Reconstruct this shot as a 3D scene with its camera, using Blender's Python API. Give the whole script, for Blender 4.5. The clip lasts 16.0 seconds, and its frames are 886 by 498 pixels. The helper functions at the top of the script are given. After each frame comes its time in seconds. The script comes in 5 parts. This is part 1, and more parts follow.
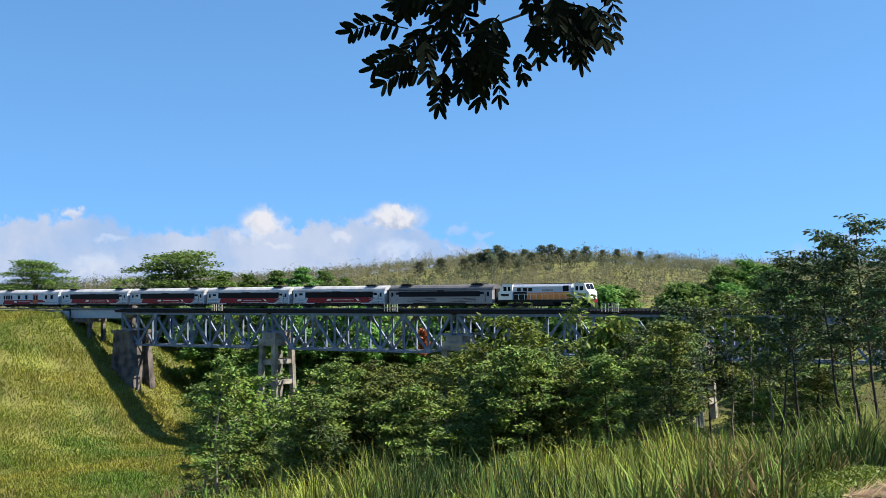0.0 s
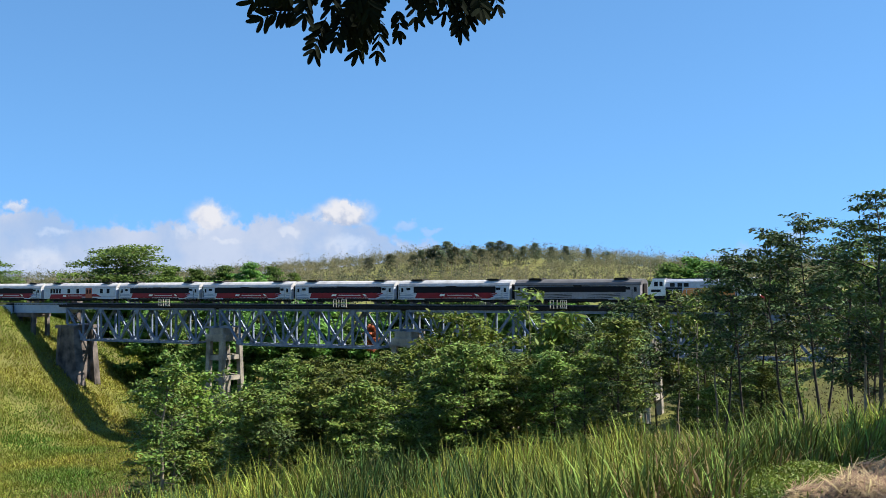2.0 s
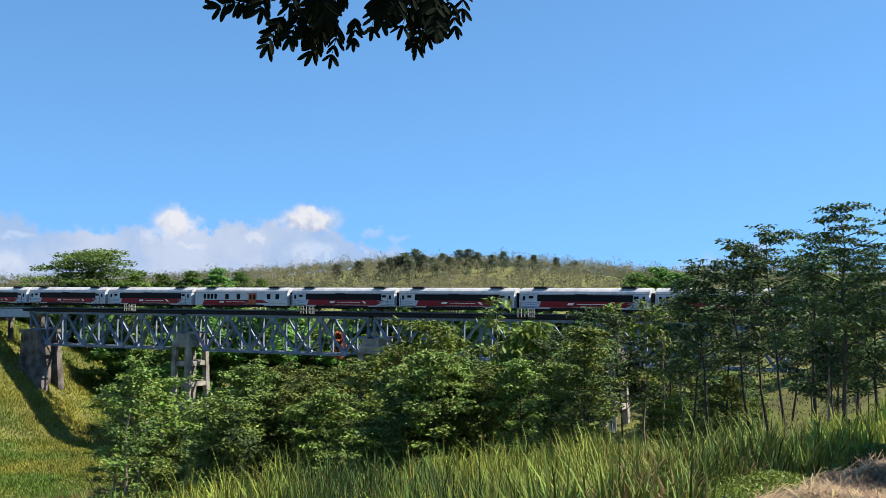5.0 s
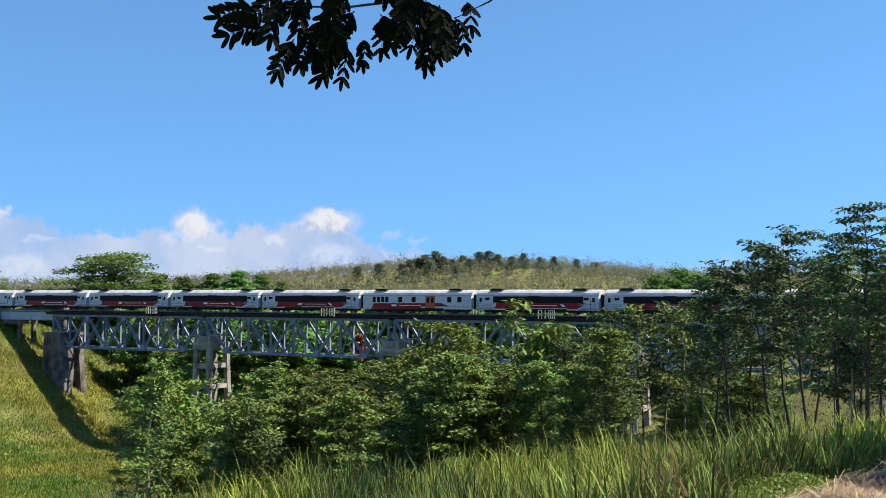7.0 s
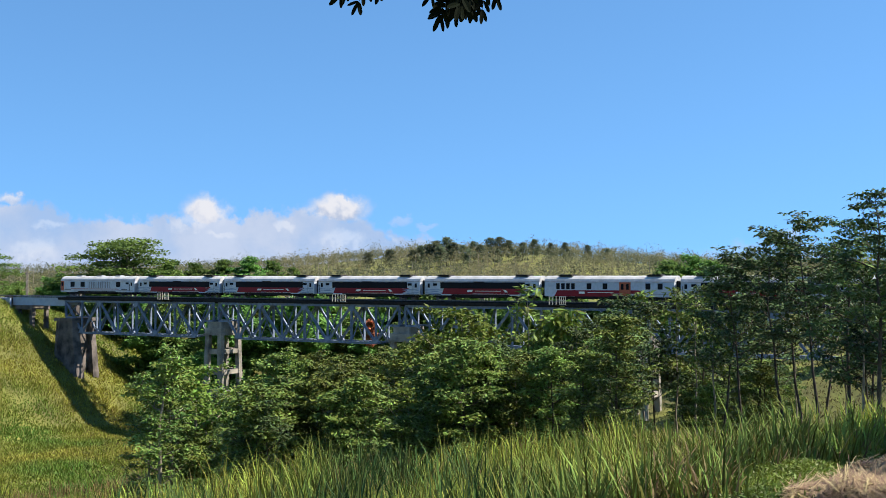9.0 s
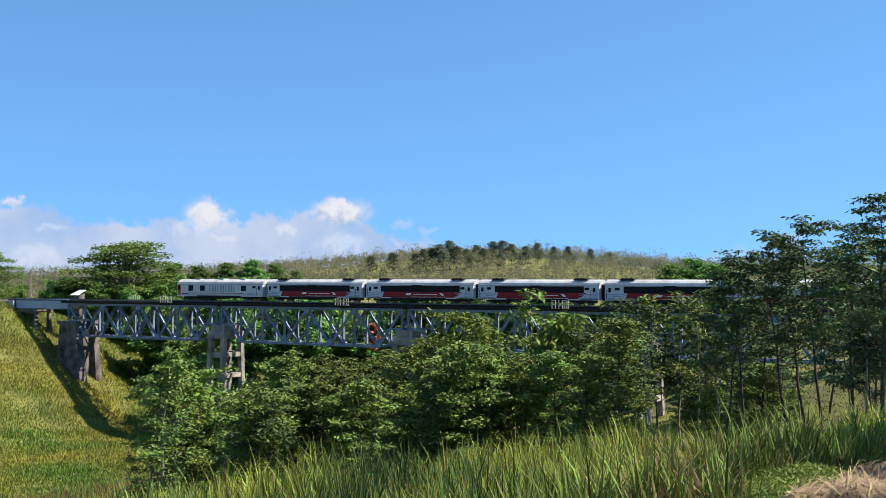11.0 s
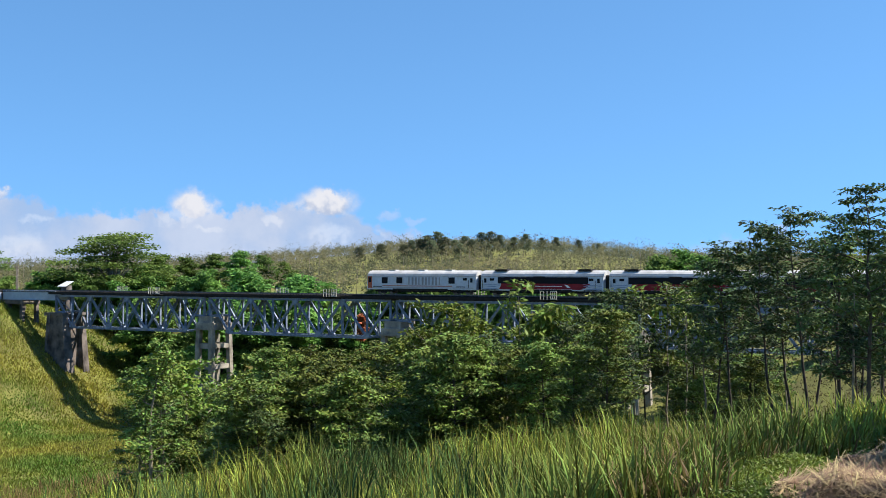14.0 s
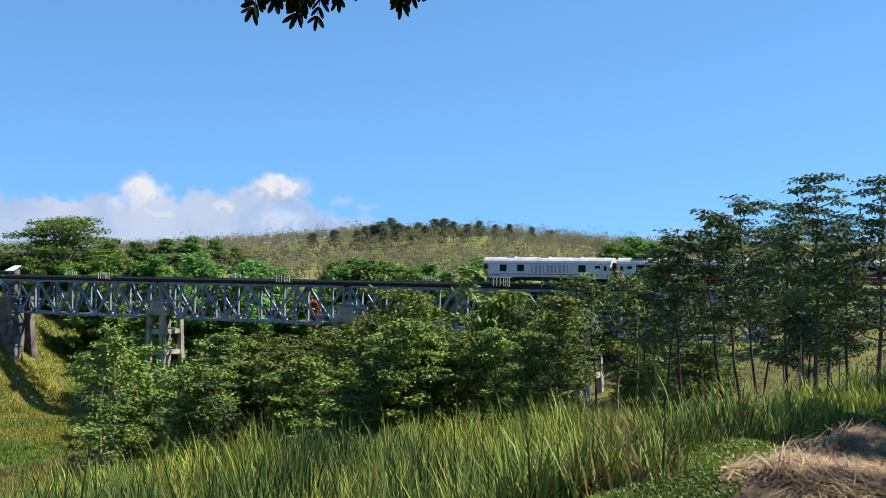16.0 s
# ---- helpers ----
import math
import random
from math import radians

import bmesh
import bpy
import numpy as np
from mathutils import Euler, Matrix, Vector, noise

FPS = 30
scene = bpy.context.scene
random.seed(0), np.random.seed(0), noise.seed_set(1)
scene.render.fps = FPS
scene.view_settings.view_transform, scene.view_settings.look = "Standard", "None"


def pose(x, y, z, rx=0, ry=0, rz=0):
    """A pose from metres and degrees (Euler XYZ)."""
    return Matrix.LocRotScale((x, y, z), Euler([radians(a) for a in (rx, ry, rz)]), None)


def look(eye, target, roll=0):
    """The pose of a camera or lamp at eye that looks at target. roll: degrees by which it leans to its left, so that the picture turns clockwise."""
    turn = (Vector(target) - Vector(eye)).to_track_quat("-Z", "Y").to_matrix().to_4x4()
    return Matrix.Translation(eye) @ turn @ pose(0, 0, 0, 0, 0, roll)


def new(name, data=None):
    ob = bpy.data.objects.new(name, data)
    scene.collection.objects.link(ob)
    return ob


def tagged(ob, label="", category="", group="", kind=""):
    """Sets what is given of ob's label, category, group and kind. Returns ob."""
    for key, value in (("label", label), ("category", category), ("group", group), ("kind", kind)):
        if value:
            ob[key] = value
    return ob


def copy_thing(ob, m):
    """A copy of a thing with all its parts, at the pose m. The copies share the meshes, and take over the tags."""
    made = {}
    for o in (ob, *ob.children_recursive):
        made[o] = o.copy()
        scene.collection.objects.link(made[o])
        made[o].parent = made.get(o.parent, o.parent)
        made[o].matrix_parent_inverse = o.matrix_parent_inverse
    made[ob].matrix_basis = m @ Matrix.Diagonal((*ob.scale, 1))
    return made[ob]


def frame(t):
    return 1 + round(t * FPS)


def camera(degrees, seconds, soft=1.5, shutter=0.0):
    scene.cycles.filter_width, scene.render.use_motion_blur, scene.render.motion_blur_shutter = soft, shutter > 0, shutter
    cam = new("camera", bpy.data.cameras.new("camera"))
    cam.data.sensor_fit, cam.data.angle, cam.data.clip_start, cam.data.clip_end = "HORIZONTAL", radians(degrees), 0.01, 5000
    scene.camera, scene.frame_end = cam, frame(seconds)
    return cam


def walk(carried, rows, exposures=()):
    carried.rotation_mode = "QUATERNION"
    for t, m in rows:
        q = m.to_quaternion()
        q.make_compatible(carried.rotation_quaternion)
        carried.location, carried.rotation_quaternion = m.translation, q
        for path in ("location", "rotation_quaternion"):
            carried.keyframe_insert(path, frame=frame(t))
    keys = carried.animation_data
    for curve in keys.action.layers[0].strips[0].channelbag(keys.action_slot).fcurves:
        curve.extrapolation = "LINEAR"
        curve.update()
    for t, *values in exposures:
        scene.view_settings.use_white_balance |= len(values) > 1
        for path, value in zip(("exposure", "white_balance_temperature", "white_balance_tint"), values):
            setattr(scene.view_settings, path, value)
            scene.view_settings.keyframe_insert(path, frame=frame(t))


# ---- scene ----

# ---- camera ----
cam = camera(42.0, 16.0, soft=0.45)
EYE = (0.0, 0.0, 1.6)
# seconds, yaw, pitch, roll
TURNS = [
    (0.0, 2.557, 1.882, 0.672), (0.5, 2.398, 2.073, 0.605), (1.0, 2.039, 1.847, 0.557),
    (1.5, 1.224, 1.875, 0.575), (2.0, 0.042, 1.661, 0.406), (2.5, -1.193, 1.756, 0.135),
    (3.0, -1.971, 1.632, 0.279), (3.5, -2.095, 1.493, 0.087), (4.0, -1.956, 1.667, -0.129),
    (6.5, -0.745, 2.229, 0.097), (7.0, -0.541, 2.137, 0.014), (7.5, -0.760, 2.030, -0.153),
    (8.0, -0.533, 1.745, -0.077), (8.5, -0.311, 1.738, -0.066), (9.0, 0.000, 1.443, -0.020),
    (11.5, 0.158, 1.719, -0.077), (12.0, 0.066, 1.792, 0.078), (12.5, -0.127, 1.728, 0.128),
    (13.0, -0.094, 1.539, 0.171), (13.5, -0.143, 1.370, -0.045), (14.0, -0.440, 1.176, -0.046),
    (14.5, -0.852, 1.035, -0.176), (15.0, -1.366, 0.803, 0.048), (15.5, -2.157, 0.489, -0.146),
    (16.0, -2.750, 0.505, -0.364),
]
walk(cam, [(t, pose(*EYE, 90 + p, r, y)) for t, y, p, r in TURNS])

# ---- world and sun ----
SUN_AZIMUTH, SUN_HEIGHT = 91.0, 50.0
world = bpy.data.worlds.new("sky")
scene.world = world
world.use_nodes = True
wn = world.node_tree
wn.nodes.clear()
sky = wn.nodes.new("ShaderNodeTexSky")
sky.sky_type, sky.sun_disc = "NISHITA", False
sky.sun_elevation, sky.sun_rotation = radians(SUN_HEIGHT), radians(SUN_AZIMUTH)
sky.air_density, sky.dust_density, sky.ozone_density, sky.altitude = 1.0, 0.0, 3.2, 4000
bg = wn.nodes.new("ShaderNodeBackground")
bg.inputs["Strength"].default_value = 0.124
wo = wn.nodes.new("ShaderNodeOutputWorld")
tint = wn.nodes.new("ShaderNodeMix")
tint.data_type, tint.blend_type = "RGBA", "MULTIPLY"
tint.inputs["Factor"].default_value = 1.0
tint.inputs[7].default_value = (0.62, 0.865, 0.915, 1.0)
# a hazy tropical sky: nearly even from the horizon up
dirs = wn.nodes.new("ShaderNodeTexCoord")
lift = wn.nodes.new("ShaderNodeMapping")
lift.inputs["Location"].default_value, lift.inputs["Scale"].default_value = (0, 0, 0.15), (1, 1, 0.60)
wn.links.new(dirs.outputs["Generated"], lift.inputs["Vector"])
wn.links.new(lift.outputs[0], sky.inputs["Vector"])
wn.links.new(sky.outputs[0], tint.inputs[6])
wn.links.new(tint.outputs[2], bg.inputs[0])
wn.links.new(bg.outputs[0], wo.inputs[0])
sun_data = bpy.data.lights.new("sun", "SUN")
sun_data.energy, sun_data.angle, sun_data.color = 5.0, radians(0.5), (1.0, 0.92, 0.80)
sun = new("sun", sun_data)
sa, se = radians(SUN_AZIMUTH), radians(SUN_HEIGHT)
sun.matrix_world = look((80 * math.sin(sa), 80 * math.cos(sa), 60 + 40 * math.tan(se)),
                        (80 * math.sin(sa) - math.cos(se) * math.sin(sa),
                         80 * math.cos(sa) - math.cos(se) * math.cos(sa),
                         60 + 40 * math.tan(se) - math.sin(se)))
scene.view_settings.exposure = 1.0


# ---- materials ----
def material(name, colour, other=None, rough=0.7, metal=0.0, scale=4.0, detail=6.0, bump=0.0, fine=40.0,
             leafy=0.0, per_object=0.0, contrast=(0.35, 0.65), spread=None, gloss=0.3):
    """Two colours mixed by noise at two scales, with bump; leafy lets light through thin leaves."""
    m = bpy.data.materials.new(name)
    m.use_nodes = True
    t = m.node_tree
    t.nodes.clear()
    out = t.nodes.new("ShaderNodeOutputMaterial")
    sh = t.nodes.new("ShaderNodeBsdfPrincipled")
    sh.inputs["Roughness"].default_value, sh.inputs["Metallic"].default_value = rough, metal
    sh.inputs["Specular IOR Level"].default_value = gloss
    co = t.nodes.new("ShaderNodeTexCoord")
    n1 = t.nodes.new("ShaderNodeTexNoise")
    n1.inputs["Scale"].default_value, n1.inputs["Detail"].default_value = scale, detail
    ramp = t.nodes.new("ShaderNodeValToRGB")
    ramp.color_ramp.elements[0].position, ramp.color_ramp.elements[1].position = contrast
    other = other or tuple(c * 0.75 for c in colour)
    ramp.color_ramp.elements[0].color, ramp.color_ramp.elements[1].color = (*other, 1), (*colour, 1)
    n2 = t.nodes.new("ShaderNodeTexNoise")
    n2.inputs["Scale"].default_value, n2.inputs["Detail"].default_value = fine, 4
    hsv = t.nodes.new("ShaderNodeHueSaturation")
    ma = t.nodes.new("ShaderNodeMapRange")
    ma.inputs["To Min"].default_value, ma.inputs["To Max"].default_value = 0.75, 1.25
    L = t.links.new
    L(co.outputs["Object"], n1.inputs["Vector"])
    L(co.outputs["Object"], n2.inputs["Vector"])
    L(n1.outputs["Fac"], ramp.inputs["Fac"])
    L(n2.outputs["Fac"], ma.inputs["Value"])
    L(ma.outputs[0], hsv.inputs["Value"])
    L(ramp.outputs["Color"], hsv.inputs["Color"])
    last = hsv
    # each plant and each blade a little different
    for kind, output, amount in (("ShaderNodeObjectInfo", "Random", per_object), ("ShaderNodeNewGeometry", "Random Per Island", spread)):
        if not amount:
            continue
        vary = t.nodes.new("ShaderNodeHueSaturation")
        src = t.nodes.new(kind).outputs[output]
        for socket, mid, k in (("Value", 1.0, amount), ("Hue", 0.5, amount * 0.07)):
            mr = t.nodes.new("ShaderNodeMapRange")
            mr.inputs["To Min"].default_value, mr.inputs["To Max"].default_value = mid - k, mid + k
            L(src, mr.inputs["Value"])
            L(mr.outputs[0], vary.inputs[socket])
        L(last.outputs["Color"], vary.inputs["Color"])
        last = vary
    L(last.outputs["Color"], sh.inputs["Base Color"])
    if bump:
        b = t.nodes.new("ShaderNodeBump")
        b.inputs["Strength"].default_value, b.inputs["Distance"].default_value = bump, 0.05
        L(n2.outputs["Fac"], b.inputs["Height"])
        L(b.outputs[0], sh.inputs["Normal"])
    if leafy:
        tr = t.nodes.new("ShaderNodeBsdfTranslucent")
        mix = t.nodes.new("ShaderNodeMixShader")
        mix.inputs["Fac"].default_value = leafy
        L(last.outputs["Color"], tr.inputs["Color"])
        L(sh.outputs[0], mix.inputs[1])
        L(tr.outputs[0], mix.inputs[2])
        L(mix.outputs[0], out.inputs["Surface"])
    else:
        L(sh.outputs[0], out.inputs["Surface"])
    return m


M_STEEL = material("weathered_blue_grey_steel", (0.225, 0.272, 0.355), (0.135, 0.175, 0.24), 0.6, 0.0, 1.5, fine=9, gloss=0.15)
M_GIRDER = material("pale_blue_girder_paint", (0.36, 0.42, 0.50), (0.30, 0.35, 0.43), 0.6, 0.0, 0.8, fine=8)
M_TIMBER = material("dark_sleeper_timber", (0.030, 0.027, 0.026), (0.018, 0.017, 0.017), 0.9, fine=12, gloss=0.15)
M_RAIL = material("rail_steel", (0.12, 0.09, 0.08), (0.2, 0.18, 0.17), 0.45, 0.7)
M_CONCRETE = material("stained_concrete", (0.20, 0.17, 0.15), (0.045, 0.040, 0.038), 0.9, scale=0.5, bump=0.3, fine=6)
M_WHITE = material("coach_white_paint", (0.50, 0.53, 0.60), (0.44, 0.47, 0.54), 0.35, scale=0.6, fine=3, gloss=0.15)
M_ROOF = material("coach_roof_white", (0.52, 0.52, 0.52), (0.38, 0.38, 0.38), 0.5, scale=0.8, fine=4)
M_RED = material("coach_dark_red_paint", (0.23, 0.014, 0.024), (0.18, 0.011, 0.019), 0.35, scale=0.6, fine=3, gloss=0.15)
M_GREY = material("coach_grey_paint", (0.30, 0.29, 0.31), (0.25, 0.24, 0.26), 0.45, scale=0.6, fine=3, gloss=0.15)
M_GLASS = material("dark_tinted_glass", (0.012, 0.013, 0.018), (0.010, 0.010, 0.014), 0.15, scale=0.5, gloss=0.06)
M_UNDER = material("underframe_black", (0.016, 0.015, 0.016), (0.028, 0.025, 0.023), 0.85, scale=2, gloss=0.15)
M_SWEEP = material("pale_blue_livery_paint", (0.24, 0.30, 0.42), (0.20, 0.25, 0.36), 0.35, scale=0.6, fine=3, gloss=0.15)
M_PIER = material("pale_weathered_concrete", (0.36, 0.33, 0.28), (0.13, 0.12, 0.105), 0.9, scale=0.45, bump=0.3, fine=5)
M_ORANGE = material("locomotive_orange_paint", (0.80, 0.29, 0.08), (0.68, 0.23, 0.06), 0.45, scale=1)
M_CREAM = material("cream_railing_paint", (0.50, 0.47, 0.39), None, 0.6)
M_TRIM = material("white_marking", (0.78, 0.78, 0.78), (0.7, 0.7, 0.7), 0.5)
M_DOORRED = material("orange_red_door", (0.42, 0.10, 0.05), None, 0.5)
M_BARK = material("tree_bark", (0.095, 0.078, 0.062), (0.045, 0.037, 0.030), 0.95, scale=3, bump=0.5, fine=15)
M_PALEBARK = material("pale_tree_bark", (0.30, 0.26, 0.20), (0.16, 0.14, 0.11), 0.95, scale=3, bump=0.5, fine=15)
M_LEAF = material("tree_leaf", (0.182, 0.232, 0.048), (0.056, 0.090, 0.028), 0.5, scale=0.5, fine=2.5, leafy=0.11, per_object=0.3, spread=0.42, gloss=0.08)
M_LEAFDARK = material("dark_tree_leaf", (0.098, 0.140, 0.048), (0.034, 0.057, 0.026), 0.5, scale=0.5, fine=2.5, leafy=0.10, per_object=0.25, spread=0.42, gloss=0.08)
M_LEAFLIGHT = material("bright_tree_leaf", (0.165, 0.215, 0.036), (0.075, 0.120, 0.028), 0.5, scale=0.5, fine=2.5, leafy=0.15, per_object=0.25, spread=0.40, gloss=0.08)
M_HILLLEAF = material("dry_hill_foliage", (0.200, 0.185, 0.102), (0.105, 0.118, 0.066), 0.8, scale=0.02, detail=8, fine=0.12, leafy=0.55, contrast=(0.40, 0.58))
M_CREST = material("hill_crest_leaf", (0.165, 0.190, 0.110), (0.085, 0.108, 0.065), 0.7, scale=0.3, fine=1.5, leafy=0.35, per_object=0.3, spread=0.3, gloss=0.05)
M_LEAFFAR = material("sunny_far_leaf", (0.185, 0.315, 0.072), (0.085, 0.160, 0.042), 0.6, scale=0.3, fine=1.5, leafy=0.35, per_object=0.3, gloss=0.1)
M_SCRUB = material("dry_scrub_leaf", (0.11, 0.085, 0.040), (0.032, 0.045, 0.015), 0.8, scale=0.10, fine=0.8, leafy=0.3, spread=0.4, gloss=0.08)
M_LITTER = material("brown_straw_litter", (0.070, 0.044, 0.028), (0.020, 0.013, 0.009), 0.95, scale=1.3, detail=9, bump=0.9, fine=22, gloss=0.05)
M_FLAME = material("orange_flowers", (0.50, 0.16, 0.08), (0.26, 0.13, 0.06), 0.6, scale=2, leafy=0.3)
M_GRASS = material("tall_grass_blade", (0.31, 0.335, 0.056), (0.060, 0.096, 0.028), 0.6, scale=0.35, fine=1.5, leafy=0.12, spread=0.6, gloss=0.05)
# darker green that holds the shade of the nearest grass in its colour
M_SHADEGRASS = material("dark_cane_blade", (0.085, 0.135, 0.030), (0.024, 0.050, 0.018), 0.65, scale=0.5, fine=2, leafy=0.12, spread=0.4, gloss=0.08)
M_DRYGRASS = material("dry_grass_blade", (0.30, 0.21, 0.09), (0.13, 0.095, 0.04), 0.7, scale=0.5, fine=2, leafy=0.3, spread=0.35)
M_STRAW = material("dry_straw", (0.40, 0.27, 0.155), (0.034, 0.023, 0.015), 0.8, scale=1.6, fine=6, spread=0.6)
M_WEED = material("weed_leaf", (0.19, 0.24, 0.034), (0.07, 0.115, 0.022), 0.5, scale=0.5, fine=2, leafy=0.35, spread=0.3)
# near-black colour carries the shade and backlight of the overhead leaves
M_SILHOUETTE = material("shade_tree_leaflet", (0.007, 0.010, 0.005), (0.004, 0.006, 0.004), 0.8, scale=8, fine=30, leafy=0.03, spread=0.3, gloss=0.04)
M_TWIG = material("twig_bark", (0.06, 0.05, 0.04), None, 0.9)
M_SLOPE = material("slope_grass_blade", (0.26, 0.235, 0.036), (0.095, 0.170, 0.022), 0.6, scale=0.05, detail=9, fine=0.4, leafy=0.25, spread=0.4)
M_SHEET = material("hut_roof_sheet", (0.62, 0.64, 0.68), None, 0.5)
M_RUBBER = material("black_plastic", (0.02, 0.02, 0.022), None, 0.6)


# ---- mesh tools ----
class Geo:
    """Gathers vertices and faces for one mesh."""

    def __init__(self):
        self.v, self.f = [], []

    def add(self, verts, faces):
        k = len(self.v)
        self.v.extend([tuple(p) for p in verts])
        self.f.extend([tuple(i + k for i in f) for f in faces])
        return self

    def box(self, x0, x1, y0, y1, z0, z1, m=None):
        p = [Vector((x, y, z)) for z in (z0, z1) for y in (y0, y1) for x in (x0, x1)]
        if m:
            p = [m @ q for q in p]
        return self.add(p, [(0, 2, 3, 1), (4, 5, 7, 6), (0, 1, 5, 4), (2, 6, 7, 3), (0, 4, 6, 2), (1, 3, 7, 5)])

    def beam(self, a, b, w, h):
        """A bar from a to b, w across and h deep, with an open I outline cut into its flanks."""
        a, b = Vector(a), Vector(b)
        m = Matrix.Translation(a) @ (b - a).to_track_quat("X", "Z").to_matrix().to_4x4()
        n, t = (b - a).length, min(w, h) * 0.22
        self.box(0, n, -w / 2, w / 2, h / 2 - t, h / 2, m)
        self.box(0, n, -w / 2, w / 2, -h / 2, -h / 2 + t, m)
        return self.box(0, n, -w * 0.30, w * 0.30, -h / 2 + t, h / 2 - t, m)

    def tube(self, pts, radii, sides=6):
        pts = [Vector(p) for p in pts]
        k0 = len(self.v)
        for i, (p, r) in enumerate(zip(pts, radii)):
            d = (pts[min(i + 1, len(pts) - 1)] - pts[max(i - 1, 0)]).normalized()
            a = d.orthogonal().normalized()
            b = d.cross(a)
            for j in range(sides):
                u = 2 * math.pi * j / sides
                self.v.append(tuple(p + (a * math.cos(u) + b * math.sin(u)) * r))
        for i in range(len(pts) - 1):
            for j in range(sides):
                q = k0 + i * sides
                self.f.append((q + j, q + (j + 1) % sides, q + sides + (j + 1) % sides, q + sides + j))
        self.f.append(tuple(range(k0 + sides - 1, k0 - 1, -1)))
        q = k0 + (len(pts) - 1) * sides
        self.f.append(tuple(range(q, q + sides)))
        return self

    def cylinder_y(self, x, z, r, y0, y1, sides=14):
        return self.tube([(x, y0, z), (x, y1, z)], [r, r], sides)

    def extrude_x(self, profile, x0, x1):
        """A closed (y, z) outline pushed along x."""
        n = len(profile)
        v = [(x0, y, z) for y, z in profile] + [(x1, y, z) for y, z in profile]
        f = [(i, (i + 1) % n, n + (i + 1) % n, n + i) for i in range(n)]
        return self.add(v, f + [tuple(range(n - 1, -1, -1)), tuple(range(n, 2 * n))])

    def prism_y(self, outline, y0, y1):
        """A closed (x, z) outline pushed along y."""
        n = len(outline)
        v = [(x, y0, z) for x, z in outline] + [(x, y1, z) for x, z in outline]
        f = [(i, (i + 1) % n, n + (i + 1) % n, n + i) for i in range(n)]
        return self.add(v, f + [tuple(range(n - 1, -1, -1)), tuple(range(n, 2 * n))])

    def mesh(self, name, mat, smooth=False):
        me = bpy.data.meshes.new(name)
        me.from_pydata(self.v, [], self.f)
        me.materials.append(mat)
        if smooth:
            me.polygons.foreach_set("use_smooth", [True] * len(me.polygons))
        me.update()
        bm = bmesh.new()
        bm.from_mesh(me)
        bmesh.ops.recalc_face_normals(bm, faces=bm.faces)
        bm.to_mesh(me)
        bm.free()
        return me


def part(name, geo, mat, parent=None, label="", smooth=False, at=None):
    ob = new(name, geo if isinstance(geo, bpy.types.Mesh) else geo.mesh(name, mat, smooth))
    ob.parent = parent
    if at is not None:
        ob.matrix_basis = at
    return tagged(ob, label=label)


def thing(name, label, category, m=None, group="", kind=""):
    ob = new(name)
    ob.empty_display_size = 0.3
    if m is not None:
        ob.matrix_basis = m
    return tagged(ob, label, category, group, kind)


def quads_mesh(name, mat, verts):
    """A mesh of loose four-cornered leaves from an array (n, 4, 3)."""
    verts = np.asarray(verts, dtype=np.float32)
    n = len(verts)
    me = bpy.data.meshes.new(name)
    me.vertices.add(n * 4)
    me.vertices.foreach_set("co", verts.reshape(-1))
    me.loops.add(n * 4)
    me.loops.foreach_set("vertex_index", np.arange(n * 4, dtype=np.int32))
    me.polygons.add(n)
    me.polygons.foreach_set("loop_start", np.arange(0, n * 4, 4, dtype=np.int32))
    me.materials.append(mat)
    me.update(calc_edges=True)
    return me


def leaves(rng, centres, length, width, droop=0.3, flat=0.5):
    """Pointed leaves at the centres: arrays of four corners (base, side, tip, side)."""
    n = len(centres)
    d = rng.normal(size=(n, 3))
    d[:, 2] = d[:, 2] * (1 - flat) - droop
    d /= np.linalg.norm(d, axis=1)[:, None]
    up = rng.normal(size=(n, 3)) * 0.5 + (0, 0, 1)
    side = np.cross(d, up)
    side /= np.linalg.norm(side, axis=1)[:, None] + 1e-6
    ln = (length * rng.uniform(0.6, 1.3, n))[:, None]
    wd = (width * rng.uniform(0.7, 1.2, n))[:, None]
    mid = centres + d * ln * 0.45
    return np.stack([centres, mid + side * wd / 2, centres + d * ln, mid - side * wd / 2], axis=1)


# ---- the line of the railway ----
LINE = pose(-56.463, 215.797, 0, 0, 0, -31.18)   # x along the track, y away from the viewer
BACK = LINE.inverted()
RAIL = -1.85
TOP, BOTTOM = -2.72, -9.05
PANEL, SPAN, PITCH, FIRST = 4.83, 38.0, 39.2, -18.2


def smooth(a, b, x):
    t = np.clip((x - a) / (b - a), 0, 1)
    return t * t * (3 - 2 * t)


def wave(x, y, k, seed):
    return (np.sin(x * k + seed) * np.cos(y * k * 1.13 - seed * 2.1) + 0.5 * np.sin(x * k * 2.3 - y * k * 1.7 + seed * 3))


def heap_edge(y):
    """Where the straw heap ends against the grass."""
    return 3.0 + 0.5 * (y - 8) + 0.25 * np.maximum(0, y - 7.3) + 0.5 * np.maximum(0, y - 10)


def heap_bumps(x, y):
    """The uneven top of the straw heap."""
    return 0.05 * wave(x, y, 2.6, 7.0) + 0.028 * wave(x, y, 6.3, 1.0) + 0.016 * wave(x, y, 15.0, 2.0)


